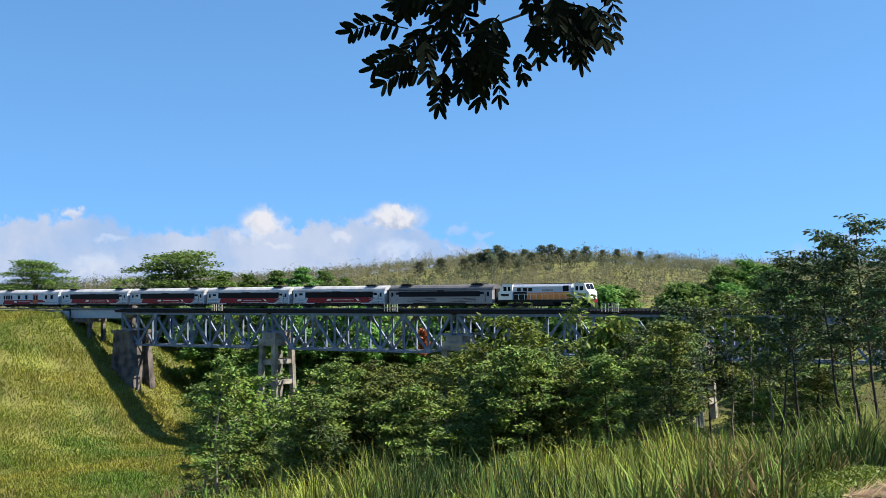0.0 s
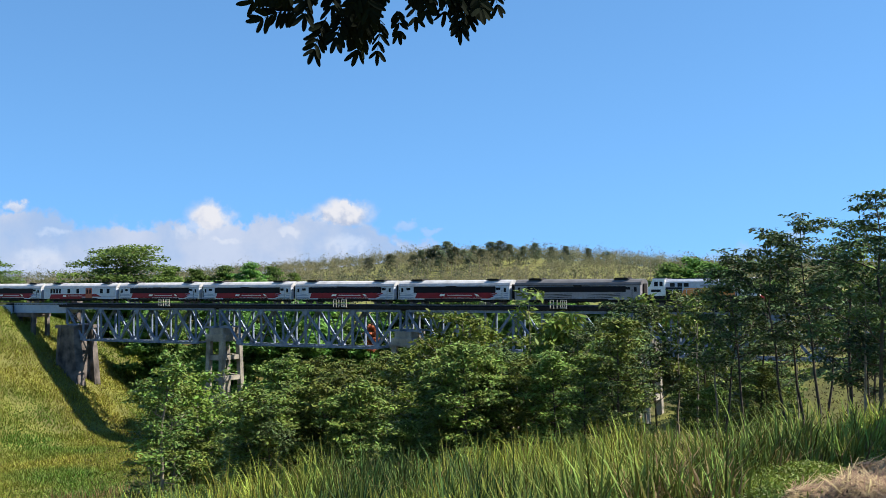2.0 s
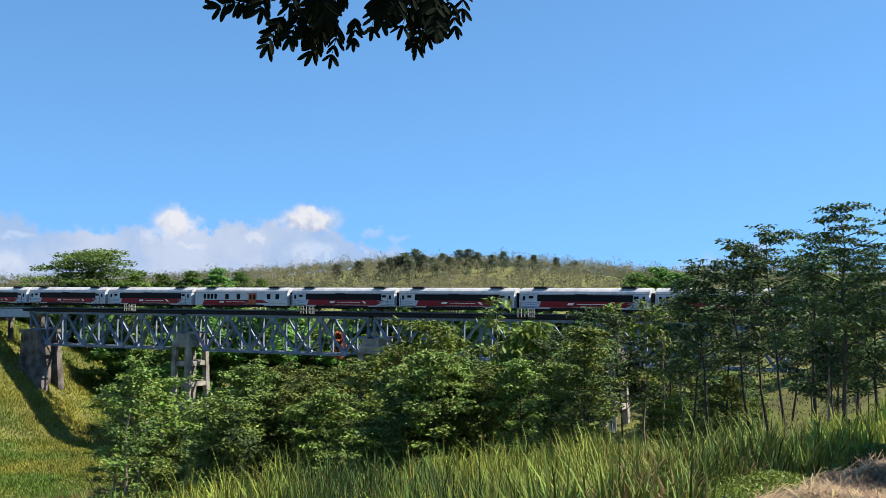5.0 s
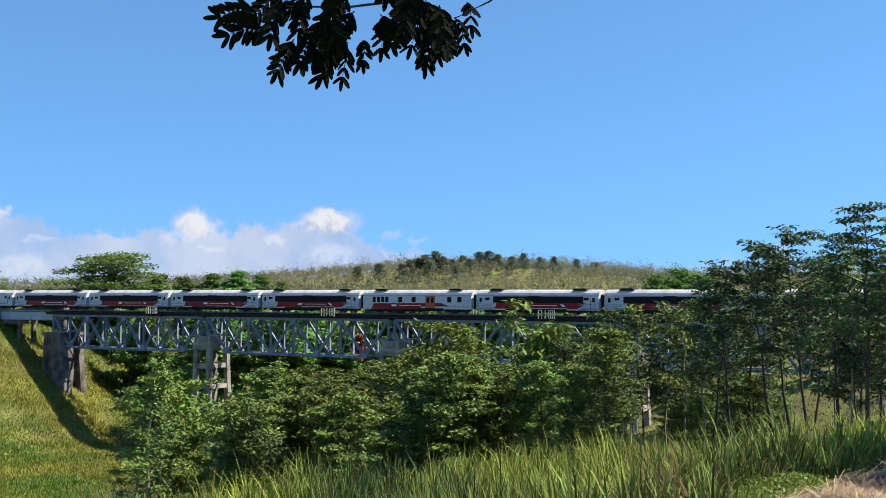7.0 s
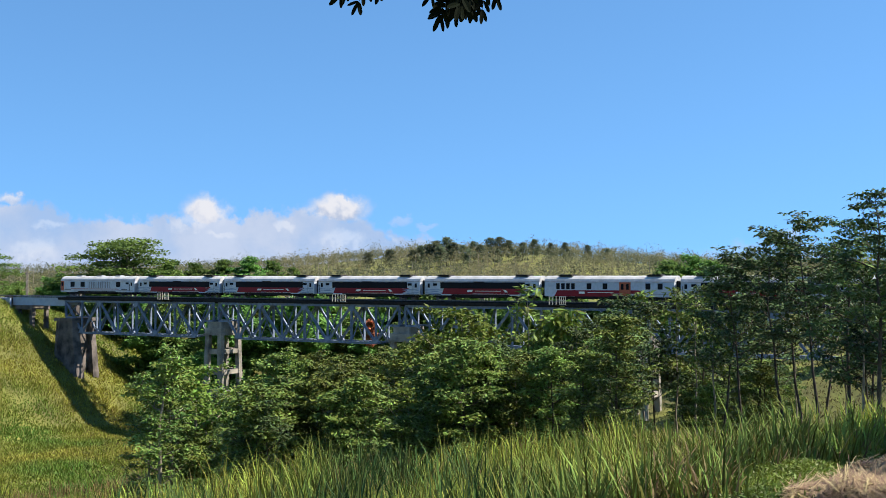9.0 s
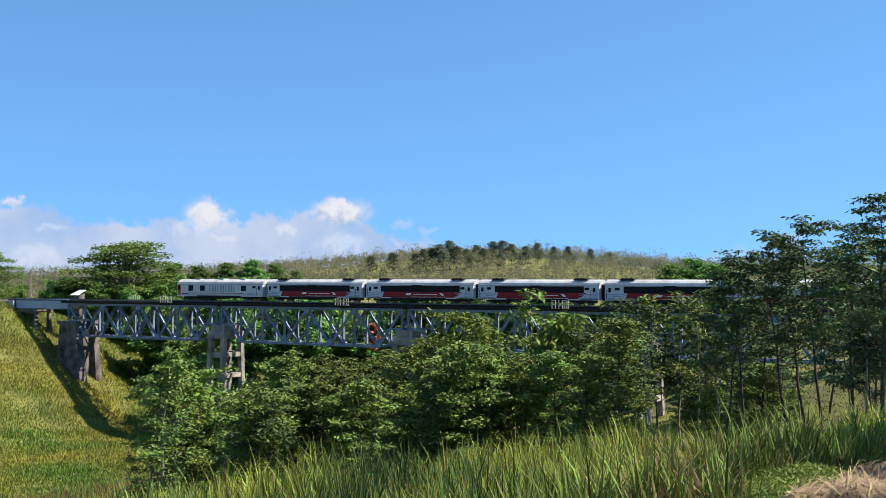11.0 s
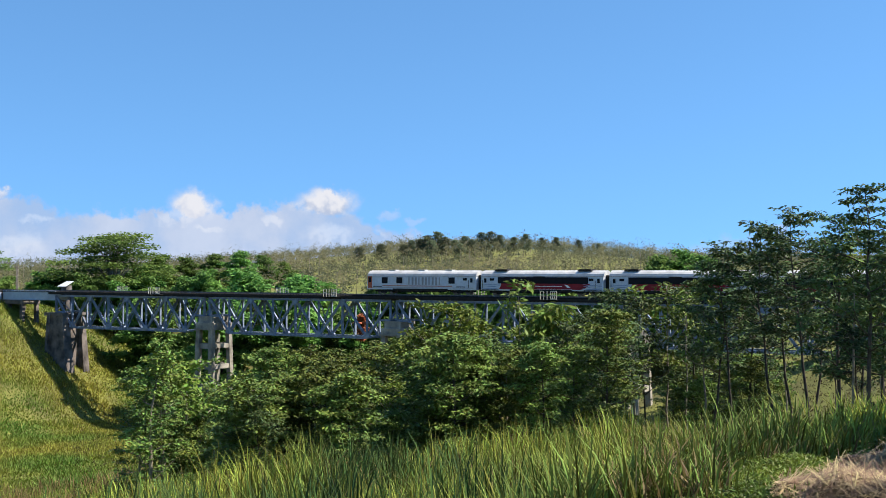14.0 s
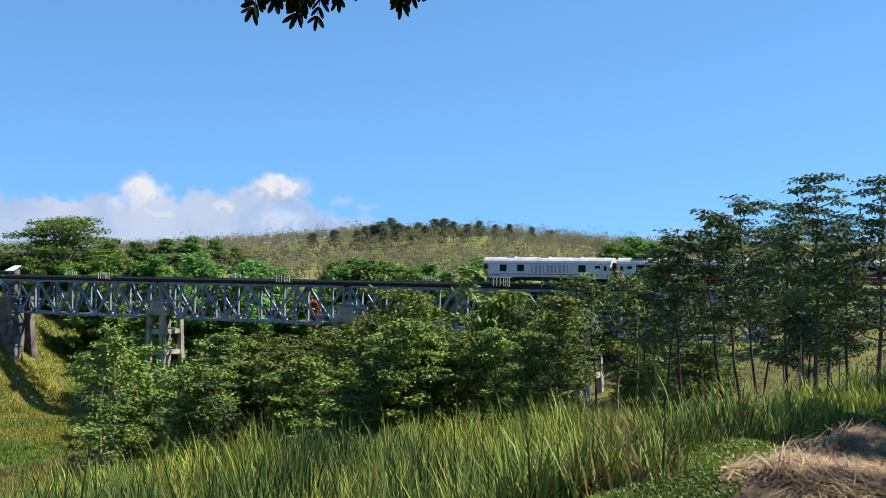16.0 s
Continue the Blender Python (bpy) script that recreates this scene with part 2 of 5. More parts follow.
def ground_height(x, y):
    """Height of the one ground sheet."""
    x, y = np.asarray(x, float), np.asarray(y, float)
    s = BACK[0][0] * x + BACK[0][1] * y + BACK[0][3]
    o = -(BACK[1][0] * x + BACK[1][1] * y + BACK[1][3])
    near = -0.6 - 0.09 * y + 0.05 * np.clip(x, 0, 30) + 0.10 * np.clip(x, -20, 0) + 0.10 * wave(x, y, 0.5, 1.0)
    heap = smooth(-2.5, -0.6, x - 2.95 - 0.5 * (y - 8) - 0.25 * np.maximum(0, y - 7.3))
    near = near * (1 - heap) + (-0.06 - 0.02 * np.maximum(0, y - 6) - 0.13 * np.maximum(0, y - 13) + 0.08 * wave(x, y, 1.1, 2.0) + 0.04 * wave(x, y, 3.7, 5.0)) * heap
    brow = 20 + np.clip(x, -6, 40) * 0.9
    steep = 0.19 - 0.0016 * np.clip(x, -40, 60)
    near = near - steep * np.maximum(0, y - brow) * 0.75
    floor = -26 + 6 * smooth(-50, 0, x) + 12.5 * smooth(20, 62, x) + 0.5 * wave(x, y, 0.08, 3.0)
    low = np.maximum(near, floor) + 0.4
    bank = (-2.75 - 0.66 * np.maximum(0, s + 36.5 - 0.35 * np.clip(o, 0, 60)) - 0.15 * np.maximum(0, o - 3.2)
            - 0.36 * np.maximum(0, -o - 3.2) + 0.25 * wave(x, y, 0.22, 4.0))
    bank = np.minimum(bank, -2.75)
    gap = np.maximum(0, 4 - np.abs(low - bank))
    h = np.maximum(low, bank) + gap * gap / 16
    # beyond the valley the land comes up to the wooded hill
    far = -22 + 17 * smooth(12, 70, -o) + 24 * smooth(60, 420, -o) * (0.42 + 0.44 * np.exp(-((x - 25) / np.where(x < 25, 115, 75)) ** 2))
    far = far - 0.02 * np.maximum(0, -o - 450)
    h = np.where(o < -12, np.maximum(h, far), h)
    r = np.hypot(x, y)
    return np.where(y < -4, np.minimum(h, 0.4) * 0 + 0.3, h) * smooth(6000, 2500, r)


def ground_at(x, y):
    return float(ground_height(x, y))


# ---- ground ----
def build_ground():
    angles = np.radians(np.concatenate([np.linspace(-32, 32, 260), np.linspace(34, 326, 74)]))
    radii = np.concatenate([[0.0], np.geomspace(1.2, 4200, 330)])
    a, r = np.meshgrid(angles, radii, indexing="ij")
    x, y = r * np.sin(a), r * np.cos(a)
    z = ground_height(x, y)
    na, nr = a.shape
    v = np.stack([x, y, z], -1).reshape(-1, 3)
    i = np.arange(na * nr).reshape(na, nr)
    j = np.roll(i, -1, axis=0)
    f = np.stack([i[:, :-1], i[:, 1:], j[:, 1:], j[:, :-1]], -1).reshape(-1, 4)
    me = bpy.data.meshes.new("ground")
    me.from_pydata(v.tolist(), [], f.tolist())
    me.polygons.foreach_set("use_smooth", [True] * len(me.polygons))
    me.materials.append(material("grassy_earth", (0.17, 0.18, 0.035), (0.10, 0.095, 0.032), 0.95, scale=0.12, detail=8,
                                 bump=0.6, fine=1.2))
    me.update()
    tagged(new("ground", me), "grassy valley floor, slopes and hillside", "ground", kind="structure")


build_ground()


# ---- bridge ----
def node_x(i):
    return 0.0 if i == 0 else (SPAN if i == 8 else 4.5 + PANEL * (i - 1))


def build_span(m):
    sp = thing("truss_span", "blue-grey riveted steel deck truss span carrying the railway", "bridge span", m, "spans of the bridge")
    zt, zb = TOP - 0.16, BOTTOM + 0.16
    for y in (-1.8, 1.8):
        part("top_chord", Geo().beam((0, y, zt), (SPAN, y, zt), 0.42, 0.36), M_STEEL, sp)
        part("bottom_chord", Geo().beam((node_x(1) - 0.3, y, zb), (node_x(7) + 0.3, y, zb), 0.42, 0.34), M_STEEL, sp)
        for i in range(9):
            x = node_x(i)
            low = zb if 0 < i < 8 else zt - 3.1
            part("vertical", Geo().beam((x, y, zt - 0.1), (x, y, low + 0.1), 0.34 if i % 2 else 0.40, 0.26), M_STEEL, sp)
            if i < 8:
                # the web rises from the odd lower joints to the even upper ones
                a, b = ((x, y, zt), (node_x(i + 1), y, zb)) if i % 2 == 0 else ((x, y, zb), (node_x(i + 1), y, zt))
                part("diagonal", Geo().beam(a, b, 0.34, 0.34), M_STEEL, sp)
            if 0 < i < 8:
                z = zb if i % 2 else zt
                e = 0.45 if i % 2 == 0 else -0.45
                g = Geo().prism_y([(x - 0.75, z), (x + 0.75, z), (x + 0.3, z - 2 * e), (x - 0.3, z - 2 * e)], y - 0.23, y + 0.23)
                part("gusset_plate", g, M_STEEL, sp)
        for x, k in ((0, 1), (SPAN, -1)):
            part("bearing_strut", Geo().beam((x, y, zt - 3.1), (x + k * 2.4, y, zt - 3.1), 0.3, 0.3), M_STEEL, sp)
    for i in range(9):
        x = node_x(i)
        low = zb if 0 < i < 8 else zt - 3.1
        part("cross_strut", Geo().beam((x, -1.8, low), (x, 1.8, low), 0.2, 0.2), M_STEEL, sp)
        for k in (-1, 1):
            part("cross_brace", Geo().beam((x, -1.8 * k, zt), (x, 1.8 * k, low), 0.14, 0.14), M_STEEL, sp)
            if 0 < i < 7:
                part("wind_brace", Geo().beam((x, -1.8 * k, zb), (node_x(i + 1), 1.8 * k, zb), 0.14, 0.12), M_STEEL, sp)
    for y in (-0.55, 0.55):
        part("stringer", Geo().box(0, SPAN, y - 0.15, y + 0.15, TOP - 0.12, RAIL - 0.42), M_UNDER, sp)
    return sp


def build_track():
    """Rails and sleepers over the whole line."""
    track = thing("railway_track", "dark timber sleepers and steel rails on the bridge deck", "track", LINE)
    g = Geo()
    s = -36.0
    while s < 215:
        g.box(s - 0.12, s + 0.12, -1.95 - 0.06 * math.sin(s * 7), 1.95 + 0.06 * math.sin(s * 5), RAIL - 0.42, RAIL - 0.17)
        s += 0.6
    tagged(part("timber_decking", g, M_TIMBER, track), kind="stuff")
    for y in (-0.53, 0.53):
        g = Geo().box(-140, 240, y - 0.07, y + 0.07, RAIL - 0.17, RAIL - 0.13)
        g.box(-140, 240, y - 0.012, y + 0.012, RAIL - 0.13, RAIL - 0.04).box(-140, 240, y - 0.035, y + 0.035, RAIL - 0.04, RAIL)
        part("rail", g, M_RAIL, track)
    for y in (-2.15, 2.15):
        part("edge_beam", Geo().box(-20, 215, y - 0.10, y + 0.10, RAIL - 0.76, RAIL - 0.30), M_UNDER, track)
    # walkway plates, widened unseen below the sleepers to keep sun off the piers
    for y in (-1.42, 1.42):
        part("walkway_plate", Geo().box(-20, 215, y - 0.60, y + 0.60, RAIL - 0.79, RAIL - 0.77), M_UNDER, track)
    g = Geo().extrude_x([(-2.4, RAIL - 0.9), (2.4, RAIL - 0.9), (1.7, RAIL - 0.42), (-1.7, RAIL - 0.42)], -140, -36)
    part("ballast_bed", g, material("ballast_stone", (0.20, 0.18, 0.16), (0.1, 0.09, 0.08), 0.95, scale=3, bump=0.6, fine=12), track)


def build_refuge(s, side):
    """A man refuge: a little platform with a cream railing."""
    y = -2.3 * side
    r = thing("refuge_railing", "cream painted steel refuge railing beside the bridge deck", "railing",
              LINE @ pose(s, y, RAIL - 0.45, 0, 0, 0 if side > 0 else 180), "refuges along the bridge")
    part("platform", Geo().box(-1.35, 1.35, -1.1, 0.3, -0.08, 0.0), M_UNDER, r)
    for x in (-1.3, -0.75, -0.2, 0.35, 1.3):
        part("post", Geo().box(x - 0.045, x + 0.045, -1.07, -0.99, 0, 1.25), M_CREAM, r)
    for z in (0.64, 1.20):
        part("rail", Geo().box(0.35, 1.3, -1.06, -1.0, z - 0.06, z + 0.06), M_CREAM, r)
        part("rail", Geo().box(-1.3, -0.75, -1.06, -1.0, z - 0.05, z + 0.05), M_CREAM, r)
    for x in (0.66, 0.98):
        part("bar", Geo().box(x - 0.035, x + 0.035, -1.06, -1.0, 0.05, 1.18), M_CREAM, r)
    part("kick_plate", Geo().box(0.35, 1.3, -1.05, -1.01, 0.0, 0.16), M_CREAM, r)
    return r


def build_wall_pier(s):
    """The solid first pier: two tapered walls with a recess between and a bearing block."""
    foot = -20.0
    p = thing("wall_pier", "massive stained concrete bridge pier with tapered side walls", "pier", LINE @ pose(s, 0, 0), "piers of the bridge")
    top = TOP - 3.4
    for y0, y1, flare in ((-3.1, -1.6, -0.5), (1.3, 2.4, 0.2)):
        g = Geo()
        lo = [(-3.3, y0 + min(flare, 0) * 2, foot), (3.3, y0 + min(flare, 0) * 2, foot), (3.3, y1 + max(flare, 0) * 2, foot), (-3.3, y1 + max(flare, 0) * 2, foot)]
        hi = [(-2.3, y0, top - 0.2), (2.0, y0, top - 0.2), (2.0, y1, top - 0.2), (-2.3, y1, top - 0.2)]
        if y0 < 0:
            lo = [(a + 0.9, b, c) for a, b, c in lo]
        g.add(lo + hi, [(0, 3, 2, 1), (4, 5, 6, 7), (0, 1, 5, 4), (1, 2, 6, 5), (2, 3, 7, 6), (3, 0, 4, 7)])
        part("side_wall", g, M_CONCRETE, p)
    part("web_wall", Geo().box(-2.0, 1.6, -1.6, 1.6, foot, top - 0.6), M_CONCRETE, p)
    part("cap", Geo().box(-2.7, 2.3, -3.4, 3.4, top - 0.6, top), M_CONCRETE, p)
    part("drain_pipe", Geo().tube([(-1.0, -3.55, top), (-1.0, -3.7, top - 1.5), (-1.1, -3.95, top - 6)], [0.12] * 3, 8), M_CONCRETE, p)
    return p


def build_frame_pier(s, foot):
    """Concrete trestle pier: four raking legs, cross beams, stepped cap."""
    p = thing("frame_pier", "grey concrete trestle pier with cross beams and stepped cap", "pier", LINE @ pose(s, 0, 0), "piers of the bridge")
    top = TOP - 3.4
    part("bearing_block", Geo().box(-1.5, 1.5, -2.2, 2.2, top - 1.1, top), M_PIER, p)
    part("cap", Geo().box(-1.9, 1.9, -2.6, 2.6, top - 2.0, top - 1.1), M_PIER, p)
    part("cap_ledge", Geo().box(-2.1, 2.1, -2.8, 2.8, top - 2.35, top - 2.0), M_PIER, p)
    for x in (-1, 1):
        for y in (-1, 1):
            g = Geo()
            lo, hi = (x * 1.75, y * 2.8, foot), (x * 1.45, y * 2.2, top - 2.35)
            w = 0.42
            v = [(c[0] + a * w, c[1] + b * w, c[2]) for c in (lo, hi) for a, b in ((-1, -1), (1, -1), (1, 1), (-1, 1))]
            g.add(v, [(0, 3, 2, 1), (4, 5, 6, 7), (0, 1, 5, 4), (1, 2, 6, 5), (2, 3, 7, 6), (3, 0, 4, 7)])
            part("leg", g, M_PIER, p)
    z = top - 5.2
    while z > foot + 1:
        k = (top - 2.35 - z) / (top - 2.35 - foot)
        yy, xx = 2.2 + 0.6 * k, 1.45 + 0.3 * k
        for y in (-yy, yy):
            part("cross_beam", Geo().box(-xx, xx, y - 0.3, y + 0.3, z - 0.45, z + 0.45), M_PIER, p)
        for x in (-xx, xx):
            part("tie_beam", Geo().box(x - 0.3, x + 0.3, -yy, yy, z - 0.4, z + 0.4), M_PIER, p)
        z -= 3.6
    return p


def build_approach():
    """Plate girder from the abutment to the first truss."""
    g = thing("plate_girder_span", "short pale blue steel plate girder approach span", "bridge span", LINE)
    for y in (-1.8, 1.8):
        part("web_plate", Geo().box(-33.6, FIRST - 0.25, y - 0.05, y + 0.05, RAIL - 1.90, RAIL - 0.16), M_GIRDER, g)
        part("flange", Geo().box(-33.6, FIRST - 0.25, y - 0.2, y + 0.2, RAIL - 0.16, RAIL - 0.10), M_GIRDER, g)
        part("flange", Geo().box(-33.6, FIRST - 0.25, y - 0.2, y + 0.2, RAIL - 1.96, RAIL - 1.90), M_GIRDER, g)
        for i in range(8):
            x = -33 + i * 2.05
            part("stiffener", Geo().box(x - 0.04, x + 0.04, y - 0.09, y + 0.09, RAIL - 1.90, RAIL - 0.16), M_GIRDER, g)
    b = thing("abutment", "pale concrete bridge abutment with wing wall on the embankment", "abutment", LINE)
    part("wing_wall", Geo().prism_y([(-38.5, RAIL - 0.5), (-33.7, RAIL - 0.5), (-33.7, RAIL - 4.2)], -2.6, -2.2), M_GIRDER, b)
    part("wing_wall", Geo().prism_y([(-38.5, RAIL - 0.5), (-33.7, RAIL - 0.5), (-33.7, RAIL - 4.2)], 2.2, 2.6), M_GIRDER, b)
    part("back_wall", Geo().box(-35.5, -33.7, -2.2, 2.2, RAIL - 6, RAIL - 0.6), M_CONCRETE, b)
    t = thing("bent_pier", "small pale concrete bent under the plate girder", "pier", LINE)
    part("cap", Geo().box(-32.5, -27.6, -2.2, 2.2, RAIL - 2.8, RAIL - 1.97), M_CONCRETE, t)
    for x in (-32.0, -28.1):
        for y in (-1.7, 1.7):
            part("column", Geo().box(x - 0.35, x + 0.35, y - 0.35, y + 0.35, RAIL - 9.5, RAIL - 2.7), M_CONCRETE, t)


span = build_span(LINE @ pose(FIRST, 0, 0))
for k in range(1, 6):
    copy_thing(span, LINE @ pose(FIRST + PITCH * k, 0, 0))
build_track()
build_approach()
build_wall_pier(FIRST + 1.2)
for k in range(1, 6):
    sx = FIRST + PITCH * k - 0.6
    q = LINE @ Vector((sx, 0, 0))
    build_frame_pier(sx, min(ground_at(q.x, q.y) - 1.0, -11.5))
for k in range(5):
    build_refuge(9.0 + 39.2 * k, 1)
    if k < 4:
        build_refuge(-5.9 + 38.9 * k, -1)


# ---- train ----
CAR = 20.92


def side_profile(top=3.80, skirt=0.78, half=1.48):
    return [(-half, skirt), (half, skirt), (half + 0.01, 1.9), (half - 0.04, 2.92), (half - 0.22, 3.30),
            (half - 0.62, 3.60), (0.45, top - 0.03), (0, top), (-0.45, top - 0.03), (-half + 0.62, 3.60),
            (-half + 0.22, 3.30), (-half + 0.04, 2.92), (-half - 0.01, 1.9)]


def bogie(parent, x):
    b = part("bogie", Geo().box(x - 1.7, x + 1.7, -1.12, -0.98, 0.42, 0.72).box(x - 1.7, x + 1.7, 0.98, 1.12, 0.42, 0.72)
             .box(x - 0.3, x + 0.3, -1.1, 1.1, 0.4, 0.8).box(x - 0.5, x + 0.5, -1.2, -1.0, 0.25, 0.45), M_UNDER, parent)
    for dx in (-1.1, 1.1):
        g = Geo()
        for y in (-0.62, 0.50):
            g.cylinder_y(x + dx, 0.39, 0.39, y, y + 0.12)
        part("wheelset", g.cylinder_y(x + dx, 0.39, 0.08, -1.05, 1.05, 8), M_RAIL, b, "worn steel wheels")
    for y in (-1.1, 1.1):
        part("spring", Geo().tube([(x, y, 0.45), (x, y, 0.95)], [0.14, 0.14], 8), M_UNDER, b)


def coach_shell(name, label, paint, roof_mat):
    c = thing(name, label, "train coach", LINE @ pose(0, 0, RAIL), "coaches of the train")
    a, e = 0.46, CAR - 0.46
    pr = side_profile()
    lower = [pr[0], pr[1], pr[2], pr[3], pr[-2], pr[-1]]
    part("body", Geo().extrude_x(lower, a, e), paint, c)
    part("roof", Geo().extrude_x(pr[3:12], a - 0.05, e + 0.05), roof_mat, c, smooth=False)
    for y in (-1.49, 1.49):
        part("gutter", Geo().box(a, e, y - 0.03, y + 0.03, 2.88, 2.95), M_UNDER if paint is M_GREY else M_GREY, c)
    for x in (a - 0.25, e + 0.02):
        part("gangway", Geo().box(x, x + 0.23, -0.6, 0.6, 0.9, 3.1), M_UNDER, c)
    for x in (a - 0.44, e + 0.04):
        part("coupler", Geo().box(x, x + 0.40, -0.15, 0.15, 0.65, 0.95), M_UNDER, c)
    flank("skirt", M_UNDER, c, "", rect(a + 4.9, e - 4.9, 0.60, 0.94), 0.006)
    bogie(c, a + 3.0)
    bogie(c, e - 3.0)
    for x0, x1, h in ((6.2, 8.6, 0.42), (9.0, 10.6, 0.35), (11.1, 13.8, 0.45), (14.2, 15.2, 0.55)):
        part("equipment_box", Geo().box(x0, x1, -1.25, 1.25, h, 0.78), M_UNDER, c)
    return c, a, e


def flank(name, mat, parent, label, outline, t=0.02, half=1.492):
    """The same (x, z) outline as a plate of its own on each flank."""
    part(name, Geo().prism_y(outline, -half - t, -half + 0.03), mat, parent, label)
    part(name, Geo().prism_y(outline, half - 0.03, half + t), mat, parent, label)


def rect(x0, x1, z0, z1):
    return [(x0, z0), (x1, z0), (x1, z1), (x0, z1)]


def door_and_window(c, x, flip, mat):
    flank("door", mat, c, "", rect(x - 0.42, x + 0.42, 1.05, 2.85), 0.012)
    flank("door_window", M_GLASS, c, "", rect(x - 0.2, x + 0.2, 1.95, 2.6), 0.03)
    xx = x + flip * 1.15
    flank("lavatory_window", M_GLASS, c, "", rect(xx - 0.36, xx + 0.36, 2.25, 2.62), 0.025)
    flank("grab_rail", M_UNDER, c, "", rect(x - 0.52, x - 0.47, 1.1, 2.3), 0.05)
    flank("step", M_UNDER, c, "", rect(x - 0.4, x + 0.4, 0.45, 0.52), 0.02)


def roof_units(c, a, e):
    for x0 in (a + 2.0, e - 4.3):
        part("air_conditioner", Geo().prism_y([(x0, 3.72), (x0 + 2.3, 3.72), (x0 + 2.05, 3.98), (x0 + 0.25, 3.98)], -0.95, 0.95), M_UNDER, c)


def build_red_coach():
    c, a, e = coach_shell("red_coach", "silver-white passenger coach with dark red flank and black window band", M_WHITE, M_ROOF)
    flank("red_panel", M_RED, c, "", [(a + 3.1, 0.96), (e - 3.2, 0.96), (e - 2.6, 1.35), (e - 2.0, 1.84), (a + 3.5, 1.84), (a + 3.35, 1.4)])
    flank("white_swoosh", M_WHITE, c, "", [(e - 3.6, 0.95), (e - 1.1, 1.32), (e - 0.9, 1.5), (e - 2.6, 1.25)], 0.03)
    flank("window_band", M_GLASS, c, "", rect(a + 2.9, e - 2.4, 1.84, 2.80), 0.028)
    for i in range(8):
        x = a + 3.35 + i * 1.82
        flank("window_pane", M_GLASS, c, "", rect(x, x + 1.55, 1.94, 2.72), 0.036)
    flank("destination_box", M_UNDER, c, "", rect(9.3, 11.2, 2.76, 2.9), 0.03)
    flank("emblem", M_TRIM, c, "plain white emblem", [(8.1, 1.32), (9.0, 1.32), (9.2, 1.62), (8.3, 1.62)], 0.032)
    flank("lettering_bar", M_TRIM, c, "", rect(9.6, 14.0, 1.42, 1.5), 0.03)
    flank("lettering_bar", M_TRIM, c, "", rect(9.0, 15.6, 1.02, 1.06), 0.03)
    flank("crest", M_TRIM, c, "", [(14.4, 1.7), (14.9, 1.62), (15.3, 1.3), (14.8, 1.28)], 0.032)
    door_and_window(c, a + 0.75, 1, M_WHITE)
    door_and_window(c, e - 0.75, -1, M_WHITE)
    # pale blue sweeps and a dark sill line at both ends
    for x0, k in ((a + 0.15, 1), (e - 0.15, -1)):
        for z, h in ((1.05, 0.16), (1.40, 0.12), (1.66, 0.09)):
            pts = [(x0, z), (x0 + k * 2.2, z - 0.10), (x0 + k * 3.2, z + 0.16), (x0 + k * 2.1, z + h - 0.08), (x0, z + h)]
            flank("sweep", M_SWEEP, c, "", pts if k > 0 else pts[::-1], 0.022)
        flank("sill_line", M_UNDER, c, "", rect(min(x0, x0 + k * 2.9), max(x0, x0 + k * 2.9), 0.84, 0.92), 0.022)
    roof_units(c, a, e)
    return c


M_DULL = material("dull_grey_roof", (0.15, 0.15, 0.155), (0.11, 0.11, 0.115), 0.7, scale=0.8, gloss=0.1)


def build_grey_coach():
    c, a, e = coach_shell("grey_coach", "plain grey passenger coach with black window bands and wavy stripes", M_GREY, M_DULL)
    flank("window_band", M_GLASS, c, "", rect(a + 2.1, e - 2.2, 1.9, 2.74), 0.028)
    flank("destination_box", M_UNDER, c, "", rect(10.1, 11.4, 2.6, 2.9), 0.03)
    for z in (1.15, 1.4, 1.6):
        for x0, x1 in ((a + 3.4, 9.9), (12, e - 3)):
            flank("wave_stripe", M_UNDER, c, "", [(x0, z), (x0 + 2.5, z - 0.12), (x1, z + 0.02), (x1, z + 0.09), (x0 + 2.5, z - 0.04)], 0.02)
    door_and_window(c, a + 0.75, 1, M_GREY)
    door_and_window(c, e - 0.75, -1, M_GREY)
    roof_units(c, a, e)
    return c


def build_dining_coach():
    c, a, e = coach_shell("dining_coach", "white dining coach with small windows, red flank and orange-red door", M_WHITE, M_ROOF)
    for x in (a + 2.2, a + 3.0, a + 3.8, a + 4.6):
        flank("window", M_GLASS, c, "", rect(x - 0.27, x + 0.27, 1.85, 2.7), 0.028)
    for x in (7.6, 10.1, 16.6, 18.4):
        flank("window", M_GLASS, c, "", rect(x - 0.36, x + 0.36, 1.85, 2.7), 0.028)
    flank("service_door", M_DOORRED, c, "orange-red service door", rect(12.3, 14.0, 0.95, 2.85), 0.032)
    flank("door_window", M_GLASS, c, "", rect(12.55, 12.95, 1.8, 2.6), 0.045)
    flank("door_window", M_GLASS, c, "", rect(13.35, 13.75, 1.8, 2.6), 0.045)
    flank("red_panel", M_RED, c, "", [(a + 1.6, 0.80), (10.5, 0.8), (11.6, 1.05), (16.6, 1.25), (15.2, 1.72), (a + 2.1, 1.68)])
    flank("emblem", M_TRIM, c, "plain white emblem", rect(6.0, 6.9, 1.2, 1.5), 0.032)
    flank("lettering_bar", M_TRIM, c, "", rect(7.4, 11.4, 1.32, 1.4), 0.03)
    flank("stripe", M_GREY, c, "", rect(11.4, e - 0.3, 1.16, 1.24), 0.024)
    roof_units(c, a, e)
    return c


